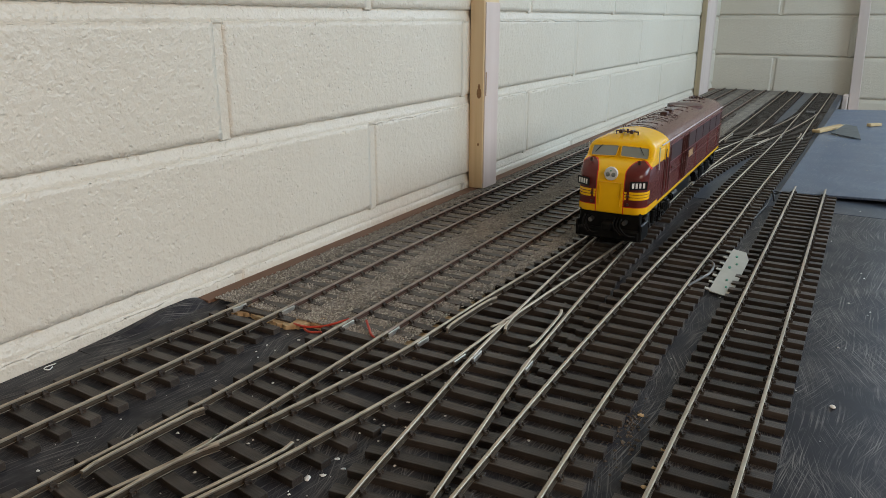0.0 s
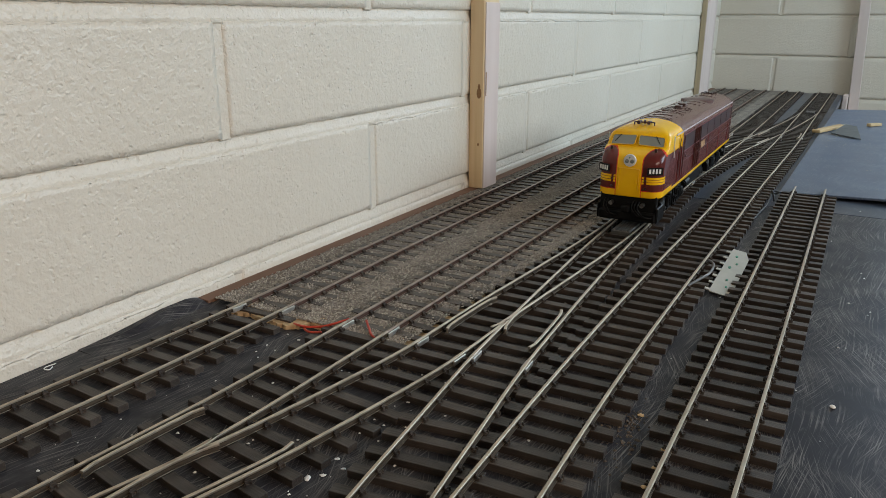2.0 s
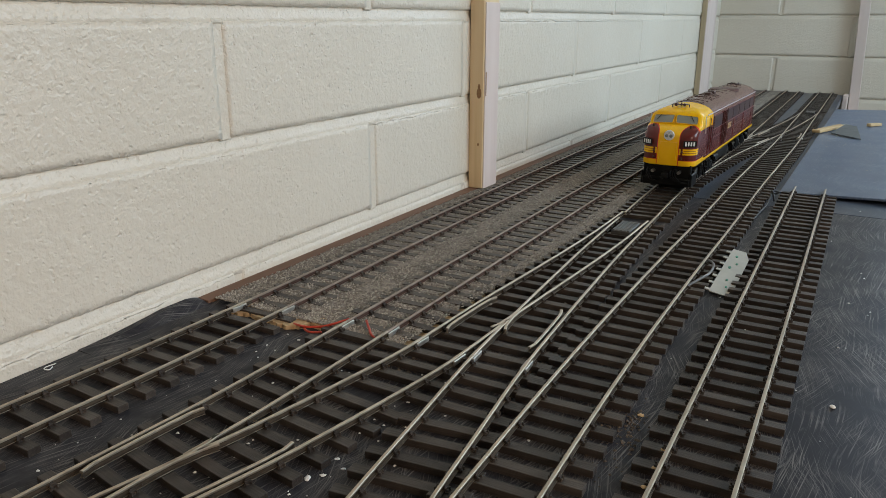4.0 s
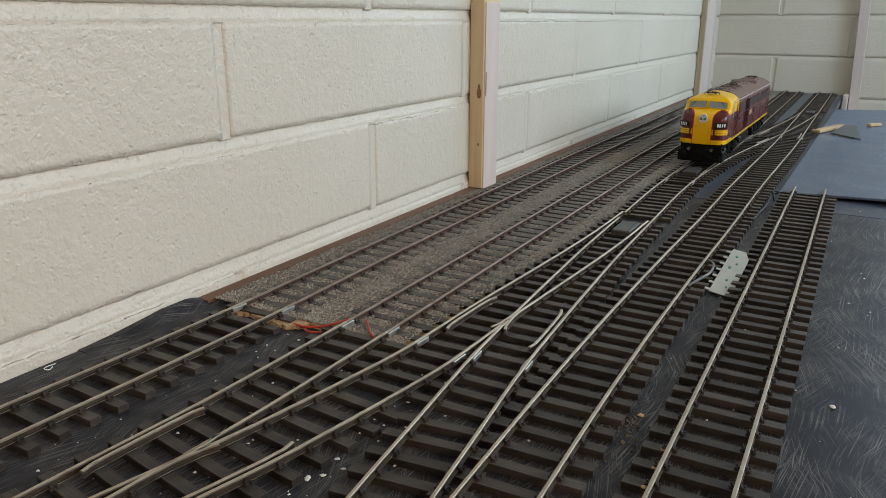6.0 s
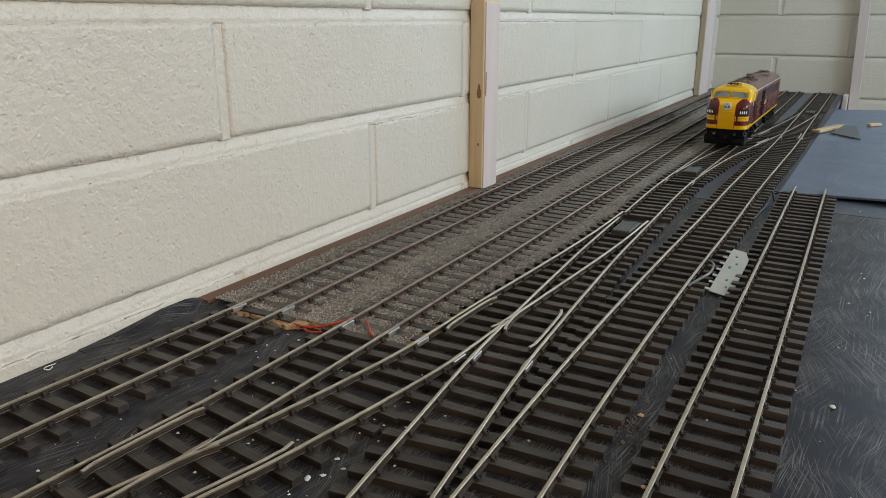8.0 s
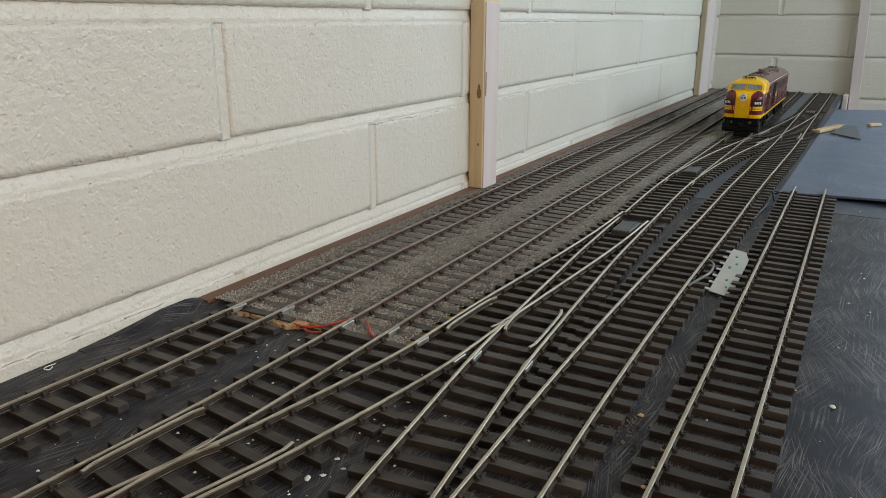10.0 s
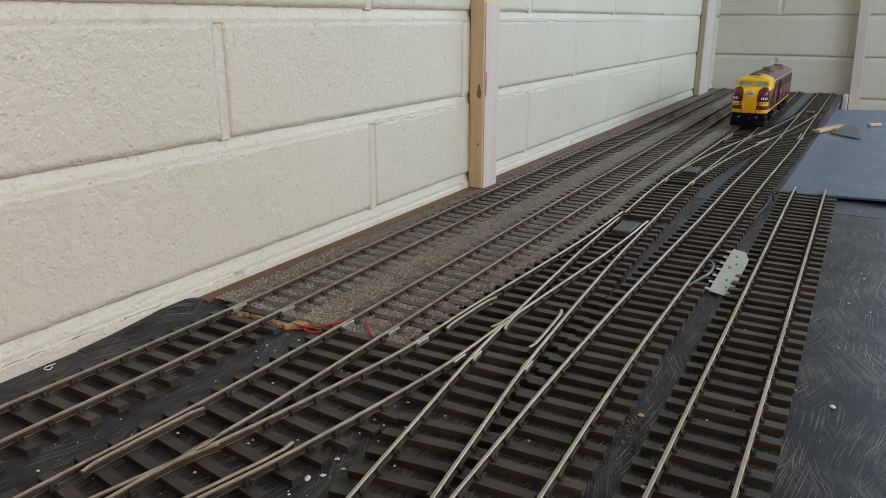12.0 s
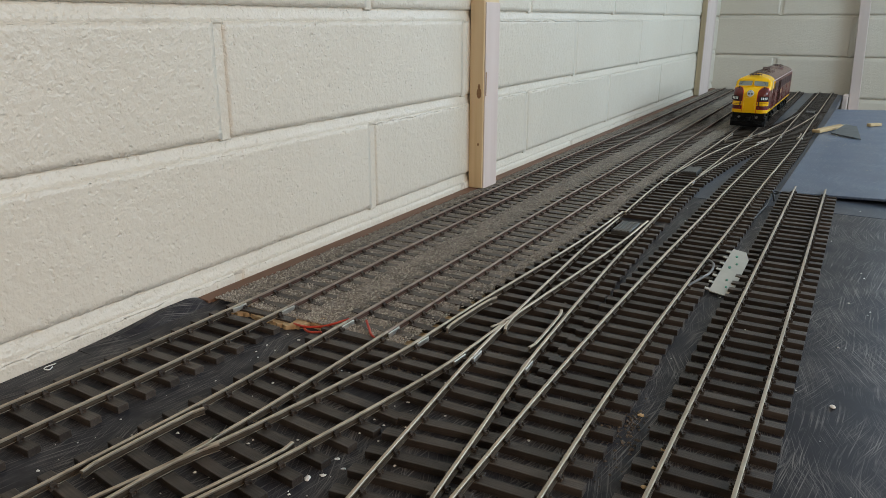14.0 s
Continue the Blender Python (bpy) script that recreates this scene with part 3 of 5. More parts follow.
def plain_track(route, y0, y1, label, old_from=None):
    t = thing("track", label, "model railway track", "tracks on the layout")
    cuts = [(y0, y1, "rail")] if old_from is None else [(y0, old_from, "rail"), (old_from, y1, "rail_old")]
    for a, b, mat in cuts:
        if b > a:
            for s in (-1, 1):
                rail(rail_line(route, s, a, b), mat, t)
    n = int((y1 - y0) / PITCH_S)
    for i in range(n):
        y = y0 + PITCH_S * (i + 0.5) + random.uniform(-0.0006, 0.0006)
        x, dx = route_x(route, y)
        old = old_from is not None and y > old_from
        put_sleeper(t, x, y, -math.atan(dx), S_LEN, True, "sleeper_old" if old else "sleeper")
    return t


def turnout(left, right, y0, y1, toe, nose, label, box_at=None):
    """left, right: routes that part; toe: y of the blade tips; nose: y of the crossing nose."""
    t = thing("turnout", label, "model railway turnout", "turnouts on the layout")
    near_toe = toe < nose
    rail(rail_line(left, -1, y0, y1), "rail", t, "stock_rail")
    rail(rail_line(right, 1, y0, y1), "rail", t, "stock_rail")
    sgn = 1 if near_toe else -1
    # closure rails from the blade tips to the knuckle, then the vee beyond
    knuckle = nose - sgn * 0.022
    end = y1 if near_toe else y0
    for route, side in ((left, 1), (right, -1)):
        a, b = sorted((max(y0, min(y1, toe)), knuckle))
        pts = rail_line(route, side, a, b)
        flare = [rail_point(route, side, knuckle + sgn * d, e * side) for d, e in ((0.010, 0.0006), (0.026, 0.0032), (0.034, 0.0062))]
        pts = pts + flare if near_toe else flare[::-1] + pts
        rail(pts, "rail", t, "closure_rail")
        a, b = sorted((nose - sgn * 0.004, end))
        rail(rail_line(route, side, a, b), "rail", t, "crossing_rail")
    # check rails beside the stock rails
    for route, side in ((left, -1), (right, 1)):
        mid = nose - sgn * 0.004
        line = []
        for d, e in ((-0.036, 0.0052), (-0.029, 0.0034), (-0.015, 0.0030), (0.015, 0.0030), (0.029, 0.0034), (0.036, 0.0052)):
            line.append(rail_point(route, side, mid + d, -side * (e + 0.001)))
        rail(line, "rail", t, "check_rail")
    # sleepers, long where the two routes are close
    spots = []
    n = int((y1 - y0) / PITCH_S)
    for i in range(n):
        y = y0 + PITCH_S * (i + 0.5)
        xl, dl = route_x(left, y)
        xr, dr = route_x(right, y)
        if xr - xl < 0.058:
            ang = -math.atan((dl + dr) / 2)
            put_sleeper(t, (xl + xr) / 2, y, ang, S_LEN + round((xr - xl) / 0.002) * 0.002, False, "sleeper")
        else:
            put_sleeper(t, xl, y, -math.atan(dl), S_LEN, False, "sleeper")
            put_sleeper(t, xr, y, -math.atan(dr), S_LEN, False, "sleeper", 0.0002)
        for route, side in ((left, -1), (right, 1), (left, 1), (right, -1)):
            q = rail_point(route, side, y)
            _, dx = route_x(route, y)
            if (route, side) in ((left, 1), (right, -1)) and (abs(y - nose) < 0.03 or (y < toe + 0.05) == near_toe and abs(y - toe) < 0.05 or (y < toe) == near_toe):
                continue
            spots.append((q.x, q.y, -math.atan(dx)))
    chair_mesh(t, spots, "sleeper")
    if box_at:
        x, y, ang = box_at
        bm = box((-0.0095, -0.020, 0.001), (0.0095, 0.020, 0.0088), 0.0006, pose(x, y, 0, 0, 0, ang))
        for i in range(5):
            add_box(bm, (-0.0085 + i * 0.0038, -0.019, 0.0088), (-0.0085 + i * 0.0038 + 0.0022, 0.019, 0.0093), 0, pose(x, y, 0, 0, 0, ang))
        part("tie_bar_cover", bm, "cover_grey", t, "ribbed tie bar cover, sheen put into its grey")
    return t


def build_tracks():
    plain_track("wall", -0.6, 2.08, "track along the wall, ballasted and weathered past the front boards", -0.036)
    turnout("second", "third", -0.6, -0.105, -0.55, -0.205, "dark turnout with bare rails on the black table")
    plain_track("second", -0.105, 2.08, "weathered ballasted track with rusty rails", -0.036)
    turnout("third", "fourth", -0.105, 0.37, 0.345, 0.020, "dark turnout with open blades on the black table", (0.2385, 0.309, 0))
    plain_track("fourth", -0.6, -0.105, "dark plastic track on the black table")
    plain_track("fourth", 0.37, 0.575, "dark plastic track on the black table")
    turnout("fourth", "cross", 0.575, 1.06, 0.62, 1.0, "dark turnout of the crossover on the black table", (0.2345, 0.655, 0))
    plain_track("fourth", 1.06, 2.09, "dark plastic track running to the end wall")
    plain_track("fifth", -0.6, 1.06, "dark plastic track with bright rails")
    turnout("cross", "fifth", 1.06, 1.55, 1.50, 1.085, "far dark turnout of the crossover", (0.3275, 1.50, 0))
    plain_track("fifth", 1.55, 2.09, "dark plastic track running to the end wall")
    plain_track("siding", -0.6, 0.61, "dark plastic siding track ending at the loose board")


build_tracks()

# ---------- ballast ----------


def build_ballast():
    base = part("ballast_base", box((0.0125, -0.028, 0.0), (0.192, 2.088, 0.0016)), "cork")
    tagged(base, "tan cork underlay with a torn front edge", "underlay", kind="structure")
    rng2 = random.Random(6)
    verts, n = [], 60
    for i in range(n + 1):
        x = 0.040 + 0.158 * i / n
        front = -0.0425 - (0.009 if x < 0.108 else 0.0) - 0.005 * noise.noise((x * 60, 2, 7)) - 0.004 * noise.noise((x * 210, 4, 1))
        verts += [(x, -0.026, 0.0001), (x, -0.026, 0.0030), (x, front, 0.0030 + 0.0006 * noise.noise((x * 150, 1, 1))), (x, front - 0.0008, 0.0001)]
    faces = [(4 * i + k, 4 * i + 4 + k, 4 * i + 5 + k, 4 * i + 1 + k) for i in range(n) for k in range(3)]
    lip = mesh_part("torn_edge", verts, faces, "cork", base, "torn tan cork edge")
    strip = part("edge_board", box((0.0, -0.046, 0.0), (0.0125, 2.09, 0.0030), 0.0004), "brown_board")
    tagged(strip, "brown hardboard strip along the foot of the wall", "board")
    rng = np.random.default_rng(4)

    def right_edge(y):
        return route_x("third" if y < 0.36 else "fourth", y)[0] - 0.0300

    def fill(y):
        """How well the ballast fills the space between the sleepers."""
        return 1.0 - 0.50 * max(0.0, min(1.0, (y - 0.12) / 0.30, (1.45 - y) / 0.25))

    verts, faces = [], []
    ys = np.concatenate([np.arange(-0.034, 0.5, 0.0022), np.arange(0.5, 2.086, 0.006)])
    nx = 64
    for j, y in enumerate(ys):
        edge = right_edge(y)
        for i in range(nx + 1):
            x = 0.0125 + (edge - 0.0125) * i / nx
            h = 0.0021 * fill(y) + 0.0006 * noise.noise((x * 90, y * 90, 0)) + 0.0006 * noise.noise((x * 380, y * 380, 3))
            h *= min(1.0, max(0.15, (i / nx) / 0.10), max(0.15, (nx - i) / nx / 0.04))
            wob = 0.006 * noise.noise((x * 40, 5, 0)) if j < 3 else 0.0
            verts.append((x, y + wob, 0.0016 + (h if j > 0 else 0.0)))
    for j in range(len(ys) - 1):
        for i in range(nx):
            a = j * (nx + 1) + i
            faces.append((a, a + 1, a + nx + 2, a + nx + 1))
    bed = mesh_part("ballast_bed", verts, faces, "bed", smooth=True)
    tagged(bed, "grey-brown packed ballast under the old tracks", "ballast", kind="stuff")
    octa = np.array([(1, 0, 0), (-1, 0, 0), (0, 1, 0), (0, -1, 0), (0, 0, 1), (0, 0, -1)], float)
    tri = [(0, 2, 4), (2, 1, 4), (1, 3, 4), (3, 0, 4), (2, 0, 5), (1, 2, 5), (3, 1, 5), (0, 3, 5)]
    verts, faces = [], []
    count = 62000
    for k in range(count):
        y = -0.040 + 1.3 * rng.random() ** 1.8
        lo, hi = 0.014, right_edge(y) + 0.002
        x = lo + (hi - lo) * rng.random()
        on = False
        for name in ("wall", "second"):
            c = route_x(name, y)[0]
            ph = ((y + 0.6) / PITCH_S) % 1.0 if name == "wall" else ((y + 0.105) / PITCH_S) % 1.0
            if abs(x - c) < 0.032 and abs(ph - 0.5) < 0.21:
                on = True
            if abs(abs(x - c) - HALF) < 0.0022:
                on = True
        if on and rng.random() < 0.86:
            continue
        s = rng.uniform(0.0004, 0.0010)
        pts = octa * s * rng.uniform(0.6, 1.3, (6, 1))
        a = rng.uniform(0, 6.28)
        c, sn = math.cos(a), math.sin(a)
        pts = pts @ np.array([[c, -sn, 0], [sn, c, 0], [0, 0, 0.8]])
        n0 = len(verts)
        verts.extend((pts + (x, y, 0.0018 + 0.0021 * fill(y) + rng.uniform(-0.0005, 0.0004))).tolist())
        faces.extend([(p + n0, q + n0, r + n0) for p, q, r in tri])
    st = mesh_part("ballast_stones", verts, faces, "stone")
    tagged(st, "loose grey and tan ballast stones between the sleepers", "ballast", kind="stuff")


build_ballast()

# ---------- the locomotive ----------
LEN, BW = 0.435, 0.0325
FRONT = -LEN / 2


def nose_y(z):
    """How far the front face stands back from the nose tip at height z."""
    if z < 0.064:
        return 0.0008 * ((z - 0.05) / 0.014) ** 2
    if z < 0.080:
        t = (z - 0.064) / 0.016
        return 0.0008 + 0.0212 * t ** 2.6
    if z < 0.0915:
        return 0.022 + 0.0075 * (z - 0.080) / 0.0115
    t = (z - 0.0915) / 0.0095
    return 0.0295 + 0.030 * t ** 1.8


def half_width(z):
    if z < 0.084:
        return BW
    t = (z - 0.084) / 0.017
    return BW * max(0.02, (1 - t ** 2.3)) ** 0.55


def shell_outline(z):
    """Half plan outline at height z, from the nose's middle round to the tail's middle."""
    w, y0 = half_width(z), FRONT + nose_y(z)
    r = 0.0135 if z < 0.072 else max(0.006, 0.0135 - (z - 0.072) * 0.9)
    r = min(r, w * 0.6)
    bow = 0.0022 + (0.0035 if z > 0.079 else 0.0)
    pts = []
    for i in range(9):
        x = (w - r) * i / 8
        pts.append((x, y0 + bow * (x / BW) ** 2))
    yb = y0 + bow * ((w - r) / BW) ** 2
    for i in range(1, 9):
        a = math.pi / 2 * i / 8
        pts.append((w - r + r * math.sin(a), yb + r * (1 - math.cos(a))))
    for i in range(1, 20):
        pts.append((w, yb + r + (LEN / 2 - 0.002 - yb - r) * i / 19))
    pts += [(w - 0.0012, LEN / 2 - 0.0006), (w - 0.003, LEN / 2), (w * 0.5, LEN / 2), (0.0, LEN / 2)]
    return pts


def loco_shell():
    levels = [0.0316, 0.033, 0.0352, 0.0374, 0.042, 0.048, 0.054, 0.060, 0.064, 0.0665, 0.069, 0.071, 0.073, 0.0745, 0.076, 0.0772, 0.0783, 0.0792, 0.080,
              0.0825, 0.085, 0.0875, 0.0895, 0.0915, 0.0935, 0.0952, 0.0967, 0.098, 0.0990, 0.0998, 0.1004, 0.1008, 0.1010]
    verts, faces = [], []
    rows = []
    for z in levels:
        half = shell_outline(z)
        ring = half + [(-x, y) for x, y in half[-2:0:-1]]
        rows.append(len(ring))
        verts += [(x, y, z) for x, y in ring]
    n = rows[0]
    for j in range(len(levels) - 1):
        for i in range(n):
            a, b = j * n + i, j * n + (i + 1) % n
            faces.append((a, b, b + n, a + n))
    faces.append(tuple(range(n))[::-1])
    top = (len(levels) - 1) * n
    h = len(shell_outline(0.05))
    for i in range(h - 1):
        a, b = top + i, top + i + 1
        c, d = top + (n - i) % n, top + (n - i - 1) % n
        q = [a, b, d, c] if c != a else [a, b, d]
        if d == b:
            q = [a, b, c]
        faces.append(tuple(q))
    return verts, faces


def plate(outline, thick, m):
    """A flat plate from an outline in its own x, z plane, thick along -y."""
    n = len(outline)
    verts = [m @ Vector((x, 0, z)) for x, z in outline] + [m @ Vector((x, -thick, z)) for x, z in outline]
    faces = [tuple(range(n))[::-1], tuple(range(n, 2 * n))]
    faces += [(i, (i + 1) % n, n + (i + 1) % n, n + i) for i in range(n)]
    return verts, faces


def round_rect(w, h, r, k=4, skew=0.0):
    out = []
    for cx, cz, a0 in ((w / 2 - r, h / 2 - r, 0), (-w / 2 + r, h / 2 - r, 90), (-w / 2 + r, -h / 2 + r, 180), (w / 2 - r, -h / 2 + r, 270)):
        for i in range(k + 1):
            a = radians(a0 + 90 * i / k)
            out.append((cx + r * math.cos(a), cz + r * math.sin(a) + skew * (cx + r * math.cos(a))))
    return out


def ring_plate(outer, inner, thick, m):
    n = len(outer)
    verts = []
    for loop in (outer, inner):
        verts += [m @ Vector((x, 0, z)) for x, z in loop]
        verts += [m @ Vector((x, -thick, z)) for x, z in loop]
    faces = []
    for i in range(n):
        k = (i + 1) % n
        faces += [(n + i, n + k, 3 * n + k, 3 * n + i), (i, k, n + k, n + i), (2 * n + k, 2 * n + i, 3 * n + i, 3 * n + k)]
    return verts, faces


def build_loco():
    loco = thing("diesel_locomotive", "model diesel locomotive with yellow nose and cab and maroon body", "model locomotive")
    v, f = loco_shell()
    body = mesh_part("body", v, f, "livery", loco, "maroon and yellow painted body shell", True)
    # windscreens
    tilt = math.degrees(math.atan(0.0075 / 0.0115))
    for s in (-1, 1):
        m = pose(s * 0.0142, FRONT + 0.0268 - 0.0004, 0.0853, -tilt, 0, s * 9)
        ol = round_rect(0.0262, 0.0116, 0.0022, 4, -s * 0.07)
        il = round_rect(0.0250, 0.0104, 0.0017, 4, -s * 0.07)
        v, f = plate(il, 0.0006, m)
        w = mesh_part("windscreen", v, f, "glass", loco, "grey glazed windscreen")
        v, f = ring_plate(ol, il, 0.0011, m)
        mesh_part("windscreen_frame", v, f, "yellow", w)
        part("wiper", rods([(m @ Vector((s * 0.004, -0.0016, 0.0052)), m @ Vector((s * 0.0085, -0.0016, -0.0030)))], 0.00035, 5), "black", w, "black wiper arm")
    # twin headlight in a silver bowl
    lamp = part("headlight", box((0, 0, 0), (0.0001, 0.0001, 0.0001)), "silver", loco, "round silver twin headlight")
    bm = bmesh.new()
    bmesh.ops.create_cone(bm, cap_ends=True, segments=28, radius1=0.0064, radius2=0.0060, depth=0.0024, matrix=pose(0, FRONT - 0.0002 + 0.0006, 0.0688, 90, 0, 0))
    bm.to_mesh(lamp.data)
    bm.free()
    for dx, dz in ((-0.0026, -0.0006), (0.0026, -0.0006)):
        bm = bmesh.new()
        bmesh.ops.create_uvsphere(bm, u_segments=14, v_segments=8, radius=0.0021, matrix=pose(dx, FRONT - 0.0007, 0.0688 + dz) @ Matrix.Diagonal((1, 0.4, 1, 1)))
        part("bulb_lens", bm, "lamp", lamp, "clear round lamp lens")
    bm = bmesh.new()
    bmesh.ops.create_uvsphere(bm, u_segments=10, v_segments=6, radius=0.0009, matrix=pose(0, FRONT - 0.0006, 0.0718) @ Matrix.Diagonal((1, 0.5, 1, 1)))
    part("badge_dot", bm, "green", lamp)
    # nose door: thin raised beading
    bm = bmesh.new()
    for lo, hi in (((-0.0104, 0.0385), (-0.0099, 0.0605)), ((0.0099, 0.0385), (0.0104, 0.0605)), ((-0.0104, 0.0605), (0.0104, 0.0610))):
        add_box(bm, (lo[0], FRONT - 0.0004, lo[1]), (hi[0], FRONT + 0.003, hi[1]))
    nd = part("nose_door", bm, "yellow", loco, "yellow nose door beading")
    part("door_handle", rods([((0.0085, FRONT - 0.0008, 0.050), (0.0085, FRONT - 0.0008, 0.046))], 0.0003, 5), "yellow", nd)
    # number boxes with plain bars
    for s in (-1, 1):
        m = pose(s * 0.0256, FRONT + 0.00185, 0.0598, 0, 0, s * 34)
        v, f = plate(round_rect(0.0165, 0.0078, 0.0008), 0.0006, m)
        nb = mesh_part("number_box", v, f, "black", loco, "black number box with plain white bars")
        bm = bmesh.new()
        for k in range(4):
            add_box(bm, (-0.0063 + k * 0.0034, -0.0010, -0.0023), (-0.0063 + k * 0.0034 + 0.0019, -0.0005, 0.0023), 0, m)
        part("number_bar", bm, "white", nb, "plain white bars")
        for z in (0.0415, 0.0495):
            bm = bmesh.new()
            bmesh.ops.create_cone(bm, cap_ends=True, segments=12, radius1=0.0013, radius2=0.0011, depth=0.002, matrix=pose(s * 0.0170, FRONT + 0.0005, z, 90, 0, 0))
            part("marker_lamp", bm, "bronze", loco, "small dark marker lamp")
        # lifting ring on the panel top
        bm = bmesh.new()
        add_box(bm, (s * 0.0225 - 0.0012, FRONT + 0.011, 0.077), (s * 0.0225 + 0.0012, FRONT + 0.013, 0.0806), 0.0003)
        part("lifting_lug", bm, "bronze", loco)
        # handrails by the cab door, mirror strip
        x = s * (BW + 0.0016)
        part("handrail", rods([((x, FRONT + 0.043, 0.068), (x, FRONT + 0.040, 0.090))], 0.0006, 6), "silver", loco, "silver cab handrail")
        part("handrail", rods([((x, FRONT + 0.072, 0.045), (x, FRONT + 0.072, 0.084))], 0.0005, 6), "bronze", loco)
        part("handrail", rods([((x, FRONT + 0.090, 0.045), (x, FRONT + 0.090, 0.084))], 0.0005, 6), "bronze", loco)
        # cab door: recessed look by a proud frame, window
        xs = sorted((s * (BW - 0.001), s * (BW + 0.0005)))
        bm = bmesh.new()
        for a, b, z0, z1 in ((0.0735, 0.0742, 0.038, 0.087), (0.0878, 0.0885, 0.038, 0.087)):
            add_box(bm, (xs[0], FRONT + a, z0), (xs[1], FRONT + b, z1))
        part("cab_door_frame", bm, "livery", loco)
        bm = box((xs[0], FRONT + 0.049, 0.0745), (xs[1], FRONT + 0.068, 0.0860), 0.0004)
        cw = part("cab_window", bm, "yellow", loco, "yellow framed cab side window")
        # sand filler doors and panel lines along the body
        bm = bmesh.new()
        for a in (0.100, 0.158, 0.186, 0.250, 0.330, 0.405):
            add_box(bm, (xs[0], FRONT + a, 0.0365), (xs[1] if s > 0 else xs[1], FRONT + a + 0.0006, 0.066))
        add_box(bm, (xs[0], FRONT + 0.0985, 0.0655), (xs[1], LEN / 2 - 0.003, 0.0664))
        add_box(bm, (xs[0], FRONT + 0.0985, 0.0832), (xs[1], LEN / 2 - 0.003, 0.0842))
        part("side_beading", bm, "frame_red", loco, "maroon-red side beading")
        bm = bmesh.new()
        add_box(bm, (xs[0], FRONT + 0.0985, 0.0545), (xs[1], LEN / 2 - 0.003, 0.0549))
        part("side_beading", bm, "grille", loco)
        # upper side grilles
        ys = [0.1005, 0.158, 0.188, 0.236, 0.284, 0.332, 0.380, 0.418]
        for a, b in zip(ys[:-1], ys[1:]):
            if abs(a - 0.158) < 1e-6:
                bm = bmesh.new()
                for q in (0.160, 0.172, 0.184):
                    add_box(bm, (xs[0], FRONT + q, 0.038), (xs[1] + (0.0006 if s > 0 else 0), FRONT + q + 0.0008, 0.084))
                part("engine_door", bm, "bronze", loco, "maroon engine room door beading")
                part("handrail", rods([((x, FRONT + 0.1575, 0.045), (x, FRONT + 0.1575, 0.086))], 0.0005, 6), "bronze", loco)
                part("handrail", rods([((x, FRONT + 0.1865, 0.045), (x, FRONT + 0.1865, 0.086))], 0.0005, 6), "bronze", loco)
                continue
            bm = bmesh.new()
            k = int((b - a - 0.004) / 0.0026)
            xo = sorted((s * (BW - 0.0005), s * (BW + 0.00025)))
            add_box(bm, (xo[0], FRONT + a + 0.002, 0.0668), (xo[1], FRONT + b - 0.002, 0.0828))
            for i in range(6):
                add_box(bm, (min(s * BW, s * (BW + 0.0006)), FRONT + a + 0.002, 0.0680 + i * 0.0025), (max(s * BW, s * (BW + 0.0006)), FRONT + b - 0.002, 0.0688 + i * 0.0025))
            part("side_grille", bm, "grille", loco, "dark maroon louvred grille")
        # round porthole-like vents and number bars on the flank
        for a, z in ((0.112, 0.0595), (0.300, 0.071)):
            bm = bmesh.new()
            bmesh.ops.create_cone(bm, cap_ends=True, segments=12, radius1=0.0018, radius2=0.0016, depth=0.0014, matrix=pose(s * BW, FRONT + a, z, 0, 90, 0))
            part("vent_cap", bm, "bronze", loco)
        bm = bmesh.new()
        for k in range(4):
            add_box(bm, (min(s * BW, s * (BW + 0.0004)), FRONT + 0.203 + k * 0.0066, 0.0545), (max(s * BW, s * (BW + 0.0004)), FRONT + 0.203 + k * 0.0066 + 0.0042, 0.0625))
        part("number_bar", bm, "cork", loco, "plain dull gold bars")
        # gutter along the roof edge, the edge's highlight put into its pale colour
        bm = bmesh.new()
        add_box(bm, (min(s * (BW - 0.0016), s * (BW + 0.0001)), FRONT + 0.060, 0.0880), (max(s * (BW - 0.0016), s * (BW + 0.0001)), LEN / 2 - 0.003, 0.0894), 0.0004)
        part("gutter", bm, "lilac", loco, "roof gutter strip, edge highlight put into its pale colour")
        # cab steps and ladder
        bm = bmesh.new()
        for z in (0.010, 0.019, 0.028):
            add_box(bm, (min(s * 0.026, s * 0.0325), FRONT + 0.076, z), (max(s * 0.026, s * 0.0325), FRONT + 0.086, z + 0.0012))
        for q in (0.0755, 0.0860):
            add_box(bm, (min(s * 0.029, s * 0.0305), FRONT + q, 0.009), (max(s * 0.029, s * 0.0305), FRONT + q + 0.0009, 0.036))
        part("cab_step", bm, "black", loco, "black cab steps")
    # pilot, buffer beam and hoses
    bm = bmesh.new()
    add_box(bm, (-0.0300, FRONT + 0.0015, 0.0060), (0.0300, FRONT + 0.0060, 0.0165), 0.002)
    add_box(bm, (-0.0290, FRONT + 0.0050, 0.0150), (0.0290, FRONT + 0.0120, 0.0335), 0.001)
    add_box(bm, (-0.0315, FRONT + 0.0030, 0.0060), (-0.0285, FRONT + 0.0300, 0.0220), 0.001)
    add_box(bm, (0.0285, FRONT + 0.0030, 0.0060), (0.0315, FRONT + 0.0300, 0.0220), 0.001)
    pilot = part("pilot", bm, "black", loco, "black pilot and buffer beam")
    part("coupler", box((-0.0042, FRONT - 0.0060, 0.0160), (0.0042, FRONT + 0.0080, 0.0235), 0.0015, None, 2), "black", pilot, "black knuckle coupler")
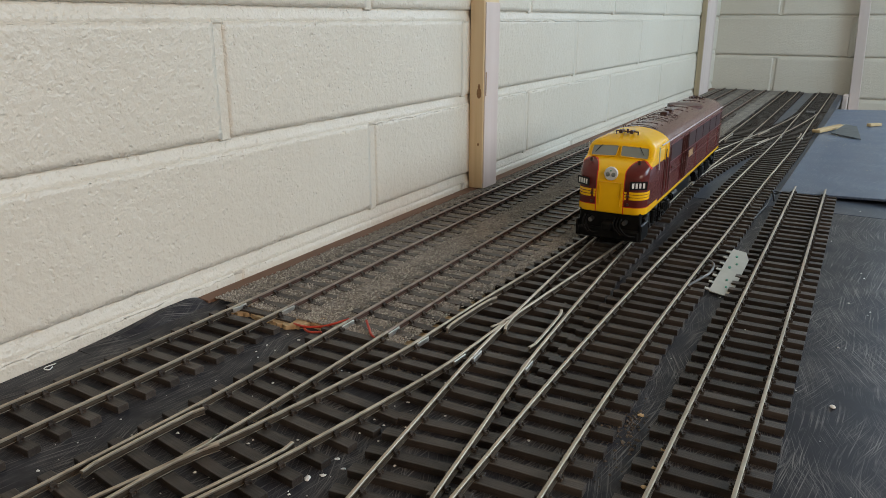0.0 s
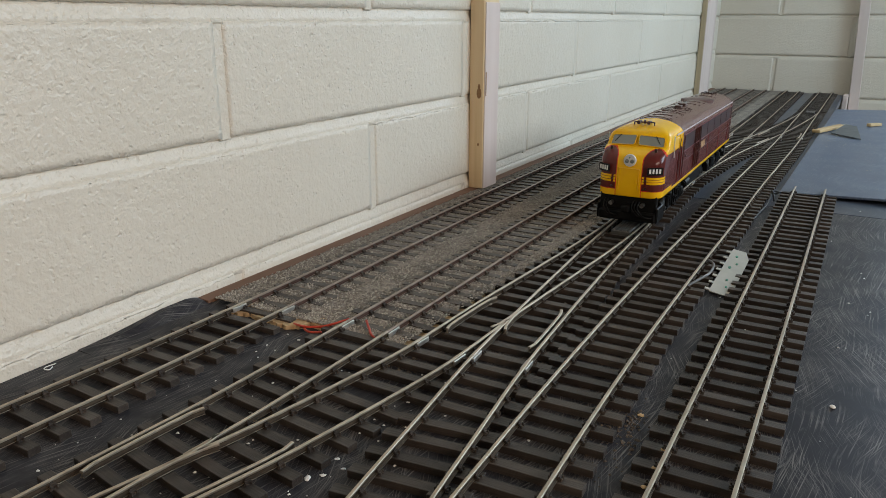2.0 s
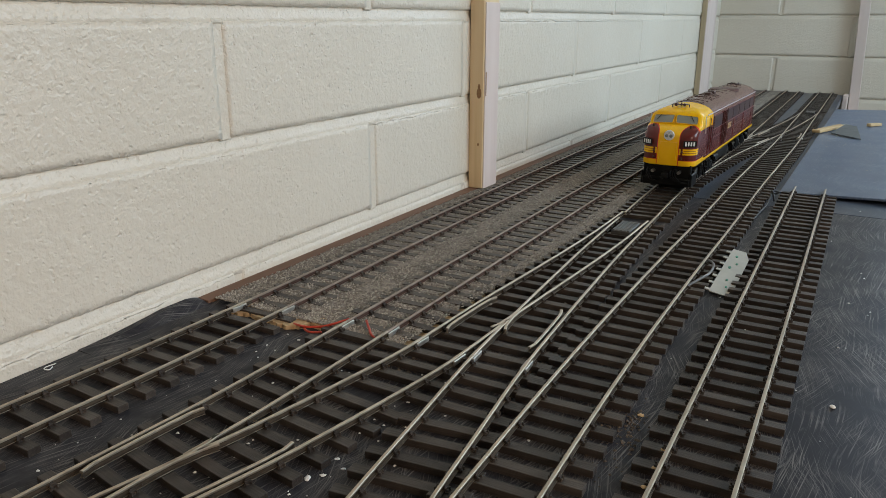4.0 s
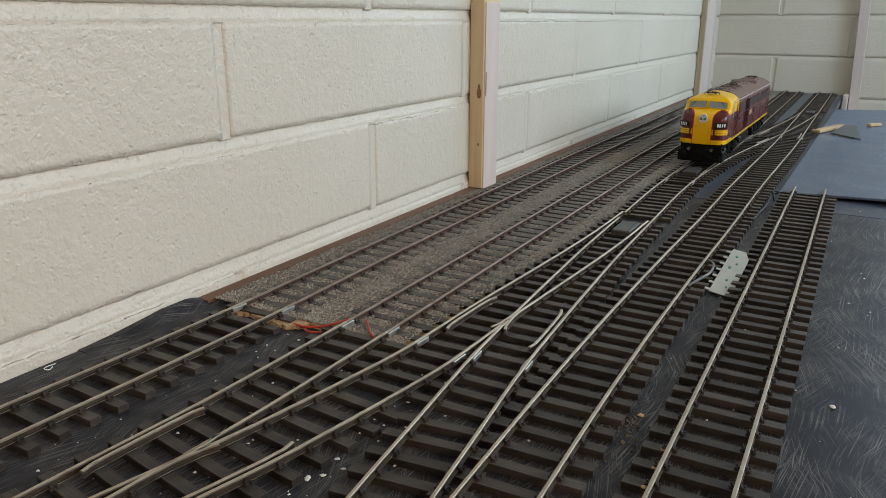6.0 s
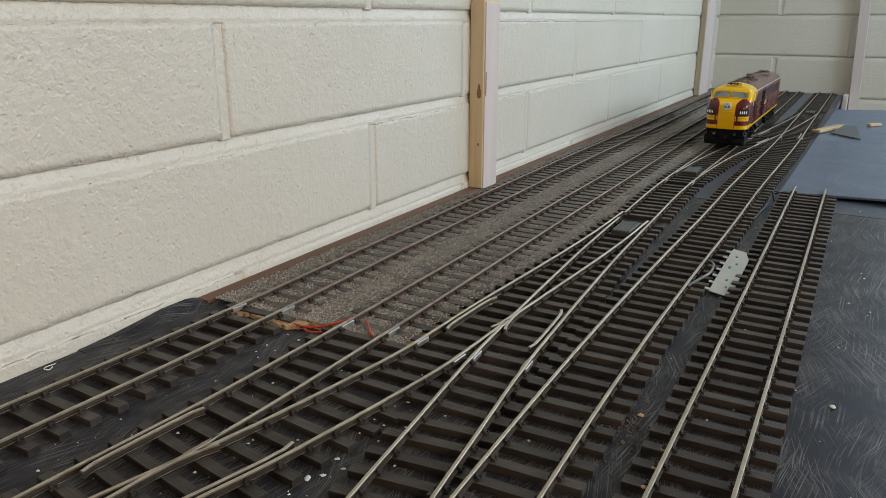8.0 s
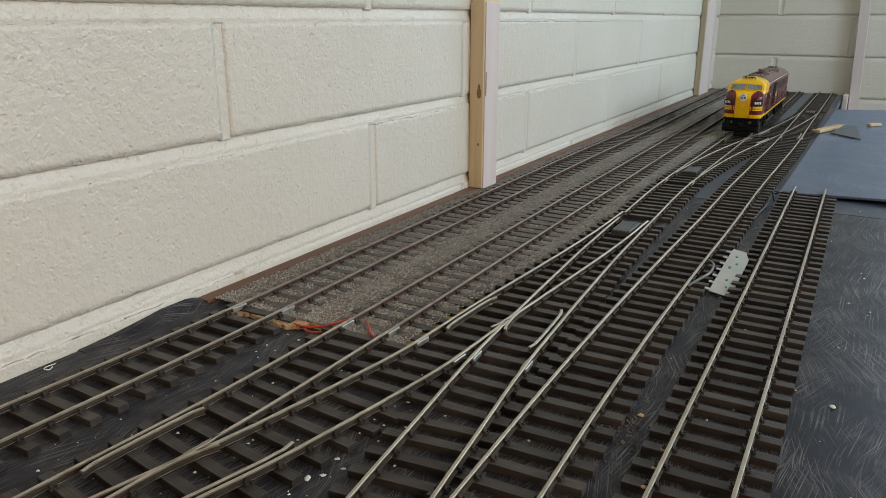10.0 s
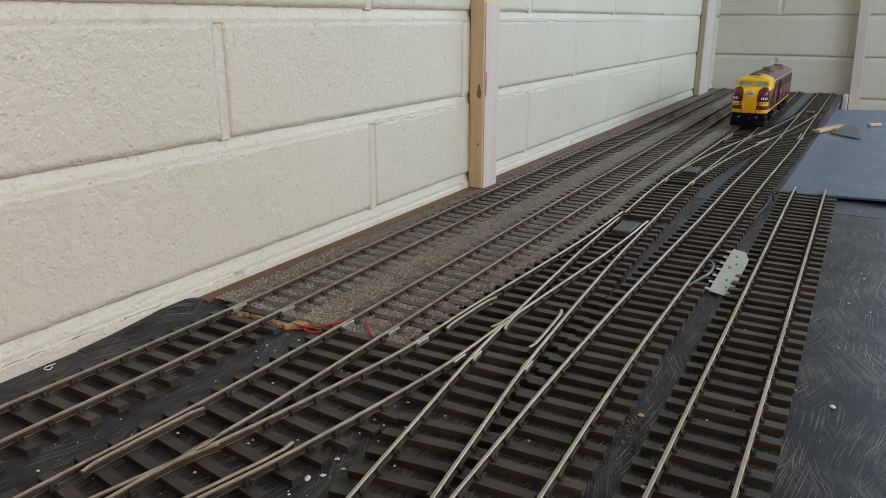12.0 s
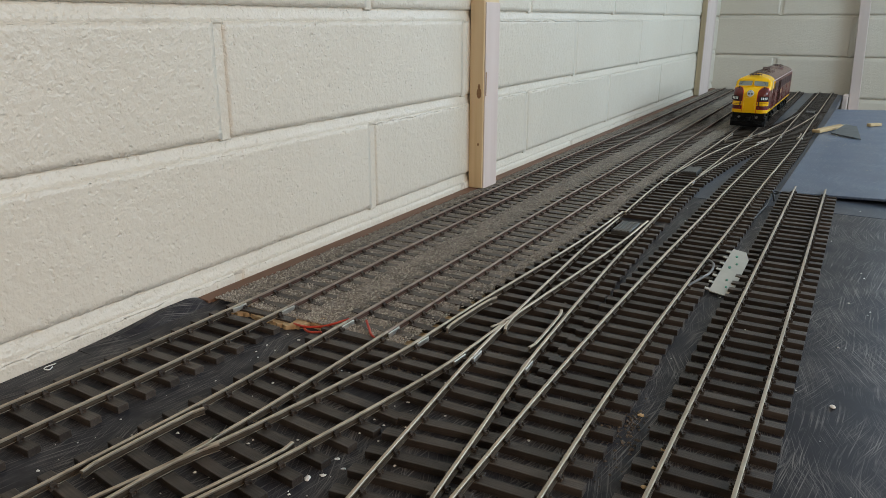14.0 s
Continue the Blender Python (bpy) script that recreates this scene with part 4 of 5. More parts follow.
    for x in (-0.016, 0.016):
        bm = bmesh.new()
        add_rod(bm, (x, FRONT + 0.006, 0.0240), (x, FRONT - 0.0025, 0.0240), 0.0021, 12)
        part("buffer_cap", bm, "steel", pilot, "small steel fitting on the buffer beam")
    for x, e in ((0.006, 0.020), (0.009, 0.023), (0.012, 0.026), (-0.020, -0.010), (-0.023, -0.014)):
        v, f = tube([(x, FRONT + 0.004, 0.027), (x, FRONT - 0.002, 0.020), ((x + e) / 2, FRONT - 0.003, 0.013), (e, FRONT + 0.001, 0.0115)], 0.0008, 6)
        mesh_part("brake_hose", v, f, "black", pilot, "black brake hose", True)
    # underframe, tank, bogies
    part("underframe", box((-0.0270, FRONT + 0.010, 0.0285), (0.0270, LEN / 2 - 0.004, 0.0335), 0.0006), "black", loco, "black underframe")
    part("fuel_tank", box((-0.0260, -0.040, 0.0090), (0.0260, 0.046, 0.0290), 0.005, None, 3), "black", loco, "black fuel tank")
    part("air_tank", rods([((0.0265, -0.052, 0.021), (0.0265, -0.075, 0.021))], 0.0048, 12), "black", loco)
    part("air_tank", rods([((-0.0265, -0.052, 0.021), (-0.0265, -0.075, 0.021))], 0.0048, 12), "black", loco)
    axles = []
    for c in (-0.128, 0.128):
        bogie = None
        for s in (-1, 1):
            bm = bmesh.new()
            x0, x1 = sorted((s * 0.0228, s * 0.0262))
            add_box(bm, (x0, c - 0.062, 0.0165), (x1, c + 0.062, 0.0225), 0.0008)
            for d in (-0.045, 0.0, 0.045):
                a, b = sorted((s * 0.0225, s * 0.0285))
                add_box(bm, (a, c + d - 0.0052, 0.0085), (b, c + d + 0.0052, 0.0200), 0.0010)
            for d in (-0.0225, 0.0225):
                for e in (-0.005, 0.005):
                    add_rod(bm, (s * 0.0272, c + d + e, 0.0110), (s * 0.0272, c + d + e, 0.0235), 0.0026, 9)
                add_box(bm, (min(s * 0.0232, s * 0.029), c + d - 0.009, 0.0085), (max(s * 0.0232, s * 0.029), c + d + 0.009, 0.0110), 0.0005)
            for d in (-0.058, 0.058):
                add_rod(bm, (s * 0.0275, c + d - 0.008, 0.0215), (s * 0.0275, c + d + 0.008, 0.0215), 0.0027, 9)
            fr = part("bogie_frame", bm, "black", loco, "black bogie side frame with springs")
            for d in (-0.045, 0.0, 0.045):
                bm = bmesh.new()
                add_rod(bm, (s * 0.0284, c + d, 0.0130), (s * 0.0298, c + d, 0.0130), 0.0027, 10)
                part("axle_box_cap", bm, "blackbox", fr)
        for d in (-0.045, 0.0, 0.045):
            bm = bmesh.new()
            for s in (-1, 1):
                add_rod(bm, (s * 0.0152, 0, 0), (s * 0.0188, 0, 0), 0.0118, 22)
                add_rod(bm, (s * 0.0142, 0, 0), (s * 0.0152, 0, 0), 0.0130, 22)
                for k in range(6):
                    a = k * math.pi / 3
                    add_rod(bm, (s * 0.0188, 0.007 * math.cos(a), 0.007 * math.sin(a)), (s * 0.0192, 0.007 * math.cos(a), 0.007 * math.sin(a)), 0.0016, 6)
            add_rod(bm, (-0.0150, 0, 0), (0.0150, 0, 0), 0.003, 8)
            w = part("wheelset", bm, "steel", loco, "steel wheels on an axle")
            w.matrix_basis = pose(0, c + d, 0.0118)
            axles.append((w, c + d))
    # roof: horns, fan hood, pipes, lifting rings, hatches
    def roof_z(x, y):
        return 0.1010 - 0.0115 * (abs(x) / 0.028) ** 2.4

    def horn(y, back):
        bm = bmesh.new()
        s = -1 if not back else 1
        add_rod(bm, (-0.0105, y, 0.1016), (0.0105, y, 0.1016), 0.0007, 7)
        for x in (-0.0052, 0.0052):
            add_rod(bm, (x, y - s * 0.007, 0.1018), (x, y + s * 0.004, 0.1018), 0.0009, 8, 0.0016)
            add_rod(bm, (x, y + s * 0.004, 0.1018), (x, y + s * 0.0050, 0.1018), 0.0019, 12)
            add_rod(bm, (x, y, 0.0995), (x, y, 0.1026), 0.0008, 6)
        for x in (-0.0105, 0.0105):
            add_rod(bm, (x, y, 0.0980), (x, y, 0.1020), 0.0006, 6)
        add_rod(bm, (0, y - s * 0.002, 0.1000), (0, y - s * 0.002, 0.1036), 0.0011, 8)
        part("horn", bm, "bronze", loco, "twin bronze air horn")

    horn(FRONT + 0.048, False)
    horn(LEN / 2 - 0.020, True)

    def arch(y, mat, name, r, span=0.022, lift=0.0008):
        v, f = tube([(-span, y, roof_z(span, y) + lift), (-span / 2, y, roof_z(span / 2, y) + lift), (0, y, 0.1011 + lift), (span / 2, y, roof_z(span / 2, y) + lift), (span, y, roof_z(span, y) + lift)], r, 6)
        mesh_part(name, v, f, mat, loco, "", True)

    for y in (0.100, 0.158, 0.196, 0.214):
        arch(FRONT + y, "bronze", "roof_pipe", 0.00042, 0.019)
    for y in (0.098, 0.160, 0.198):
        for x in (-0.016, 0.016):
            bm = bmesh.new()
            for k in range(10):
                a, b = 2 * math.pi * k / 10, 2 * math.pi * (k + 1) / 10
                z = roof_z(x, 0) + 0.0015
                add_rod(bm, (x + 0.0014 * math.cos(a), FRONT + y, z + 0.0014 * math.sin(a)), (x + 0.0014 * math.cos(b), FRONT + y, z + 0.0014 * math.sin(b)), 0.00035, 5)
            part("lifting_ring", bm, "bronze", loco, "bronze lifting ring")
    # fan hood: a low dome
    verts, faces = [], []
    rings, seg = 5, 28
    for r in range(rings + 1):
        for k in range(seg):
            a = 2 * math.pi * k / seg
            q = 0.0215 * min(1.0, r / (rings - 1))
            x, y = q * math.cos(a), q * math.sin(a)
            verts.append((x, FRONT + 0.330 + y, 0.1006 + 0.0012 * (1 - (r / (rings - 1)) ** 2) if r < rings else roof_z(x, 0) - 0.001))
    for r in range(rings):
        for k in range(seg):
            a, b = r * seg + k, r * seg + (k + 1) % seg
            faces.append((a, b, b + seg, a + seg)) if r else faces.append((a + seg, b + seg, a))
    mesh_part("roof_fan", verts, faces, "fan_brown", loco, "round brown roof fan hood")
    for y, x in ((0.205, 0.0), (0.232, 0.0)):
        part("exhaust_stack", box((x - 0.004, FRONT + y, 0.099), (x + 0.004, FRONT + y + 0.012, 0.1035), 0.0008), "bronze", loco, "dark exhaust stack")
    bm = bmesh.new()
    for y in (0.128, 0.176, 0.262, 0.292, 0.375):
        for k in range(8):
            x0, x1 = -0.0225 + k * 0.0056, -0.0225 + (k + 1) * 0.0056
            za = roof_z(max(abs(x0), abs(x1)), 0)
            add_box(bm, (x0, FRONT + y, za - 0.001), (x1, FRONT + y + 0.0008, roof_z((x0 + x1) / 2, 0) + 0.0005))
    part("roof_rib", bm, "bronze", loco, "thin roof panel joints")
    # tail corridor and rear pilot
    part("tail_door", box((-0.009, LEN / 2 - 0.001, 0.036), (0.009, LEN / 2 + 0.003, 0.088), 0.001), "grille", loco, "dark gangway door")
    part("rear_beam", box((-0.0290, LEN / 2 - 0.012, 0.0100), (0.0290, LEN / 2 - 0.003, 0.0335), 0.001), "black", loco, "black rear buffer beam")
    part("rear_coupler", box((-0.0042, LEN / 2 - 0.004, 0.0160), (0.0042, LEN / 2 + 0.008, 0.0235), 0.0015), "black", loco)
    return loco, axles


locomotive, wheelsets = build_loco()

# ---------- small things on the table ----------


def build_small():
    # etched sheet with a stepped edge
    fret = [(0.0, 0.0), (0.0155, -0.018), (0.0195, -0.018)]
    out = [(0.004, -0.062), (0.0165, -0.062), (0.0205, -0.045), (0.0205, 0.030), (0.0155, 0.048), (0.004, 0.048)]
    y = 0.048
    while y > -0.050:
        y -= 0.008
        out += [(0.0035, y), (-0.0005, y), (-0.0005, y - 0.004), (0.0035, y - 0.004)]
        y -= 0.008
    n = len(out)
    m = pose(0.3440, 0.232, 0.0074, 3, 9, 0)
    verts = [m @ Vector((a, b, 0)) for a, b in out] + [m @ Vector((a, b, -0.0007)) for a, b in out]
    faces = [tuple(range(n)), tuple(range(n, 2 * n))[::-1]] + [(i, n + i, n + (i + 1) % n, (i + 1) % n) for i in range(n)]
    sheet = mesh_part("etched_sheet", verts, faces, "fret")
    tagged(sheet, "thin grey etched metal sheet with a notched edge", "metal sheet")
    bm = bmesh.new()
    for a, b, r in ((0.012, -0.03, 0.0011), (0.009, 0.0, 0.0013), (0.013, 0.012, 0.0010), (0.010, 0.03, 0.0012), (0.014, -0.045, 0.0010)):
        bmesh.ops.create_cone(bm, cap_ends=True, segments=10, radius1=r, radius2=r, depth=0.0004, matrix=m @ pose(a, b, 0.0002) @ Matrix.Diagonal((1, 2, 1, 1)))
    part("green_mark", bm, "green", sheet, "small green marks")
    v, f = tube([(0.3305, 0.165, 0.006), (0.336, 0.178, 0.008), (0.3415, 0.200, 0.0085), (0.3405, 0.225, 0.0085), (0.335, 0.238, 0.0075), (0.3325, 0.243, 0.006)], 0.0011, 8)
    tagged(mesh_part("feed_wire", v, f, "grey_wire", None, "", True), "grey feed wire looped beside the rail", "wire")
    for pts in ([(0.100, -0.048, 0.003), (0.112, -0.050, 0.004), (0.122, -0.044, 0.004), (0.130, -0.038, 0.006), (0.136, -0.030, 0.0075)],
                [(0.148, -0.026, 0.0075), (0.155, -0.033, 0.006), (0.162, -0.040, 0.005), (0.168, -0.042, 0.003)],
                [(0.106, -0.046, 0.002), (0.118, -0.054, 0.003), (0.127, -0.050, 0.003)]):
        v, f = tube(pts, 0.0009, 8)
        tagged(mesh_part("red_wire", v, f, "red_wire", None, "", True), "red feed wire at the edge of the ballast", "wire", "red feed wires")
    v, f = tube([(0.009, -0.174, 0.0008), (0.0115, -0.178, 0.0010), (0.0095, -0.180, 0.0018), (0.0075, -0.177, 0.0016), (0.009, -0.173, 0.0020), (0.007, -0.1705, 0.0010)], 0.00035, 6)
    tagged(mesh_part("white_thread", v, f, "white", None, "", True), "curled scrap of white thread on the table", "thread")
    for pts in ([(0.348, 0.545, 0.001), (0.352, 0.560, 0.009), (0.357, 0.572, 0.006), (0.353, 0.580, 0.002), (0.349, 0.566, 0.007), (0.352, 0.550, 0.011), (0.356, 0.540, 0.001)],
                [(0.345, 0.42, 0.001), (0.348, 0.46, 0.0025), (0.351, 0.51, 0.003), (0.350, 0.555, 0.006)]):
        v, f = tube(pts, 0.0011, 7)
        tagged(mesh_part("black_wire", v, f, "blackbox", None, "", True), "black wire coiled at the edge of the board", "wire", "black wires")
    # offcuts on the loose board
    o = part("wood_offcut", box((-0.008, -0.062, 0), (0.008, 0.062, 0.006), 0.001, pose(0.382, 1.225, 0.0048, 0, -2, -20)), "offcut")
    tagged(o, "pale wooden offcut lying on the dark board", "wood offcut")
    verts = [(0.386, 1.165, 0.0075), (0.438, 1.095, 0.0092), (0.428, 1.215, 0.0165), (0.408, 1.235, 0.0170)]
    verts = verts + [(a, b, c - 0.0015) for a, b, c in verts]
    d = mesh_part("dark_sheet", verts, [(0, 1, 2, 3), (7, 6, 5, 4), (0, 4, 5, 1), (1, 5, 6, 2), (2, 6, 7, 3), (3, 7, 4, 0)], "slate")
    tagged(d, "dark blue-grey card offcut leaning on the wood", "card offcut")
    o = part("wood_offcut", box((-0.005, -0.016, 0), (0.005, 0.016, 0.006), 0.001, pose(0.458, 1.31, 0.0074, 0, -2, -40)), "offcut")
    tagged(o, "small tan wooden block on the dark board", "wood offcut")
    bm = bmesh.new()
    bmesh.ops.create_icosphere(bm, subdivisions=3, radius=0.011)
    for v in bm.verts:
        v.co *= 1 + 0.35 * noise.noise(v.co * 120)
        v.co.z *= 0.35
    cl = part("paper_scrap", bm, "fret")
    cl.matrix_basis = pose(0.409, 1.275, 0.0082)
    tagged(cl, "crumpled pale grey paper scrap behind the offcut", "paper scrap")
    # pebble and crumbs
    bm = bmesh.new()
    bmesh.ops.create_icosphere(bm, subdivisions=2, radius=0.0017)
    for v in bm.verts:
        v.co *= 1 + 0.2 * noise.noise(v.co * 700)
        v.co.z *= 0.55
    pb = part("pebble", bm, "white")
    pb.matrix_basis = pose(0.4442, 0.0158, 0.0009)
    tagged(pb, "small off-white chip lying on the black table", "chip")
    rng = random.Random(9)
    verts, faces = [], []
    for k in range(260):
        x, y = rng.uniform(0.09, 0.50), rng.uniform(-0.30, 0.55)
        if rng.random() < 0.45:
            x, y = rng.uniform(0.10, 0.26), rng.uniform(-0.26, -0.02)
        s = rng.uniform(0.0003, 0.0011)
        a = rng.uniform(0, 6)
        n0 = len(verts)
        for q in range(5):
            b = a + q * 1.2566
            verts.append((x + s * math.cos(b) * rng.uniform(0.6, 1.4), y + s * math.sin(b) * rng.uniform(0.6, 1.4), 0.0004))
        verts.append((x, y, 0.0004 + s * 0.8))
        faces += [(n0 + q, n0 + (q + 1) % 5, n0 + 5) for q in range(5)]
    tagged(mesh_part("paint_crumbs", verts, faces, "white"), "white paint crumbs scattered on the black table", "crumbs", kind="stuff")
    verts, faces = [], []
    for k in range(70):
        x, y = rng.uniform(0.368, 0.50), rng.uniform(0.62, 1.55)
        if k < 40:
            x, y = rng.gauss(0.392, 0.012), rng.gauss(1.08, 0.04)
        z = 0.0040 + (x - 0.3565) * 0.0384
        s, a = rng.uniform(0.0004, 0.0012), rng.uniform(0, 6)
        n0 = len(verts)
        for q in range(5):
            b = a + q * 1.2566
            verts.append((x + s * math.cos(b) * rng.uniform(0.4, 1.4), y + 2 * s * math.sin(b) * rng.uniform(0.4, 1.4), z))
        verts.append((x, y, z + s * 0.6))
        faces += [(n0 + q, n0 + (q + 1) % 5, n0 + 5) for q in range(5)]
    tagged(mesh_part("wood_crumbs", verts, faces, "fret"), "pale shavings scattered on the dark board", "crumbs", kind="stuff")


build_small()


def build_flakes():
    """Chips, glue and dirt that lie on the table and between the sleepers."""
    rng = random.Random(21)

    def flake(x, y, r, mat, label, z=0.0002, long=1.4):
        n, a0 = 9, rng.uniform(0, 6)
        edge = [(r * rng.uniform(0.6, 1.25), a0 + 2 * math.pi * k / n) for k in range(n)]
        low = [(q * math.cos(a) * long, q * math.sin(a), 0.0) for q, a in edge]
        verts = low + [(p[0] * 0.85, p[1] * 0.85, r * 0.35 * rng.uniform(0.5, 1.2)) for p in low] + [(0, 0, r * 0.45)]
        faces = [tuple(range(n))[::-1]] + [(k, (k + 1) % n, n + (k + 1) % n, n + k) for k in range(n)] + [(n + k, n + (k + 1) % n, 2 * n) for k in range(n)]
        ob = mesh_part("flake", verts, faces, mat)
        ob.matrix_basis = pose(x, y, z, 0, 0, rng.uniform(0, 180))
        return tagged(ob, label, "flake", "flakes on the table")

    for x, y, r in ((0.232, -0.096, 0.0022), (0.2345, -0.093, 0.0016), (0.2295, -0.099, 0.0014), (0.236, -0.097, 0.0012), (0.237, -0.118, 0.0017),
                    (0.225, -0.170, 0.0017), (0.2285, -0.1665, 0.0011), (0.226, -0.186, 0.0019), (0.231, -0.181, 0.0012), (0.2365, -0.172, 0.0010), (0.203, -0.080, 0.0015), (0.214, -0.072, 0.0012), (0.222, -0.060, 0.0013)):
        flake(x, y, r, "white", "small white paint flake on the black table")
    flake(0.272, -0.110, 0.0024, "white", "small white paint flake between two sleepers")
    flake(0.2075, 0.0525, 0.0022, "fret", "grey glue crumb standing on a sleeper", 0.0043, 1.0)
    flake(0.351, -0.047, 0.0016, "offcut", "tan chip of dried glue beside the track")
    for y in (-0.083, -0.101, -0.119):
        flake(0.3712, y, 0.0014, "offcut", "tan blob of dried glue against the rail", 0.0043, 1.0)
    verts, faces = [], []
    for cx, cy, sx, sy, count in ((0.345, -0.058, 0.008, 0.014, 130), (0.278, -0.005, 0.004, 0.030, 120), (0.345, -0.085, 0.010, 0.020, 90), (0.204, -0.060, 0.020, 0.012, 110), (0.2805, 0.06, 0.003, 0.03, 60)):
        for k in range(count):
            x, y = rng.gauss(cx, sx), rng.gauss(cy, sy)
            s, a = rng.uniform(0.0003, 0.0011), rng.uniform(0, 6)
            n0 = len(verts)
            for q in range(5):
                b = a + q * 1.2566
                verts.append((x + s * math.cos(b) * rng.uniform(0.6, 1.4), y + s * math.sin(b) * rng.uniform(0.6, 1.4), 0.0002))
            verts.append((x, y, 0.0002 + s * 0.9))
            faces += [(n0 + q, n0 + (q + 1) % 5, n0 + 5) for q in range(5)]
    tagged(mesh_part("dirt_crumbs", verts, faces, "dirt"), "brown dirt and ballast crumbs beside the tracks", "crumbs", kind="stuff")


build_flakes()


def build_joiners():
    """Silver rail joiners where track lengths meet."""
    def joiner(route, side, y, length=0.014):
        q = rail_point(route, side, y)
        _, dx = route_x(route, y)
        bm = bmesh.new()
        for s in (-1, 1):
            add_box(bm, (s * 0.0016 - 0.0006, -length / 2, 0.0002), (s * 0.0016 + 0.0006, length / 2, 0.0030), 0.0003)
        add_box(bm, (-0.0020, -length / 2, -0.0003), (0.0020, length / 2, 0.0003))
        ob = part("rail_joiner", bm, "joiner")
        ob.matrix_basis = pose(q.x, q.y, RAIL_FOOT, 0, 0, -math.degrees(math.atan(dx)))
        tagged(ob, "bright metal rail joiner", "rail joiner", "rail joiners")

    for route, side, y in (("second", -1, -0.036), ("second", 1, -0.030), ("wall", -1, -0.05), ("wall", 1, -0.036), ("third", -1, -0.035), ("third", 1, -0.045), ("fourth", -1, -0.035), ("fourth", 1, -0.035),
                           ("fourth", -1, 0.575), ("fourth", 1, 0.575), ("fourth", -1, 1.06), ("fourth", 1, 1.06), ("fifth", -1, 1.06), ("fifth", 1, 1.06), ("fourth", 1, -0.19), ("fifth", -1, -0.185)):
        joiner(route, side, y)


build_joiners()

# ---------- blocks of the walls ----------
COURSE, FIRST = 0.1, 0.0131 + RAIL
END_COURSE, END_FIRST = 0.1175, 0.108


def block_mesh(seed, length=0.4, high=0.0905):
    """A block whose face has uneven, chipped arrises; face near x = 0, from y 0, z 0."""
    nu, nv, rim = 84, 20, 0.0016
    gap = 0.0032
    verts, faces = [], []

    def spread(n, total):
        inner = [rim + (total - 2 * rim) * i / (n - 2) for i in range(n - 1)]
        return [0.0] + inner + [total]

    us, vs = spread(nu, length - 2 * gap), spread(nv, high)
    for j, v in enumerate(vs):
        for i, u in enumerate(us):
            edge = i in (0, len(us) - 1) or j in (0, len(vs) - 1)
            x = -0.0058 if edge else 0.00035 * noise.noise((u * 60, v * 60, seed * 7.0)) + 0.00025 * noise.noise((u * 260, v * 260, seed * 3.0))
            du = dv = 0.0
            if j <= 1:
                dv = 0.0011 * noise.noise((u * 130, seed * 5.0, 1)) + 0.0007 * noise.noise((u * 420, seed * 5.0, 4))
            elif j >= len(vs) - 2:
                dv = 0.0010 * noise.noise((u * 110, seed * 5.0, 9))
            if i <= 1 or i >= len(us) - 2:
                du = 0.0008 * noise.noise((v * 160, seed * 2.0, i))
            verts.append((x, gap + u + du, v + dv))
    n = len(us)
    for j in range(len(vs) - 1):
        for i in range(n - 1):
            a = j * n + i
            faces.append((a, a + 1, a + n + 1, a + n))
    b0 = len(verts)
    for y, z in ((gap, 0), (length - gap, 0), (length - gap, high), (gap, high)):
        verts.append((-0.03, y, z))
    ring = [list(range(n)), [j * n + n - 1 for j in range(len(vs))], [(len(vs) - 1) * n + i for i in range(n)][::-1], [j * n for j in range(len(vs))][::-1]]
    for k, r in enumerate(ring):
        faces.append(tuple(r[::-1]) + (b0 + k, b0 + (k + 1) % 4))
    faces.append((b0 + 3, b0 + 2, b0 + 1, b0))
    me = bpy.data.meshes.new("concrete_block")
    me.from_pydata(verts, [], faces)
    me.update()
    me.polygons.foreach_set("use_smooth", [len(q.vertices) == 4 for q in me.polygons])
    me.materials.append(M["wall"])
    return me


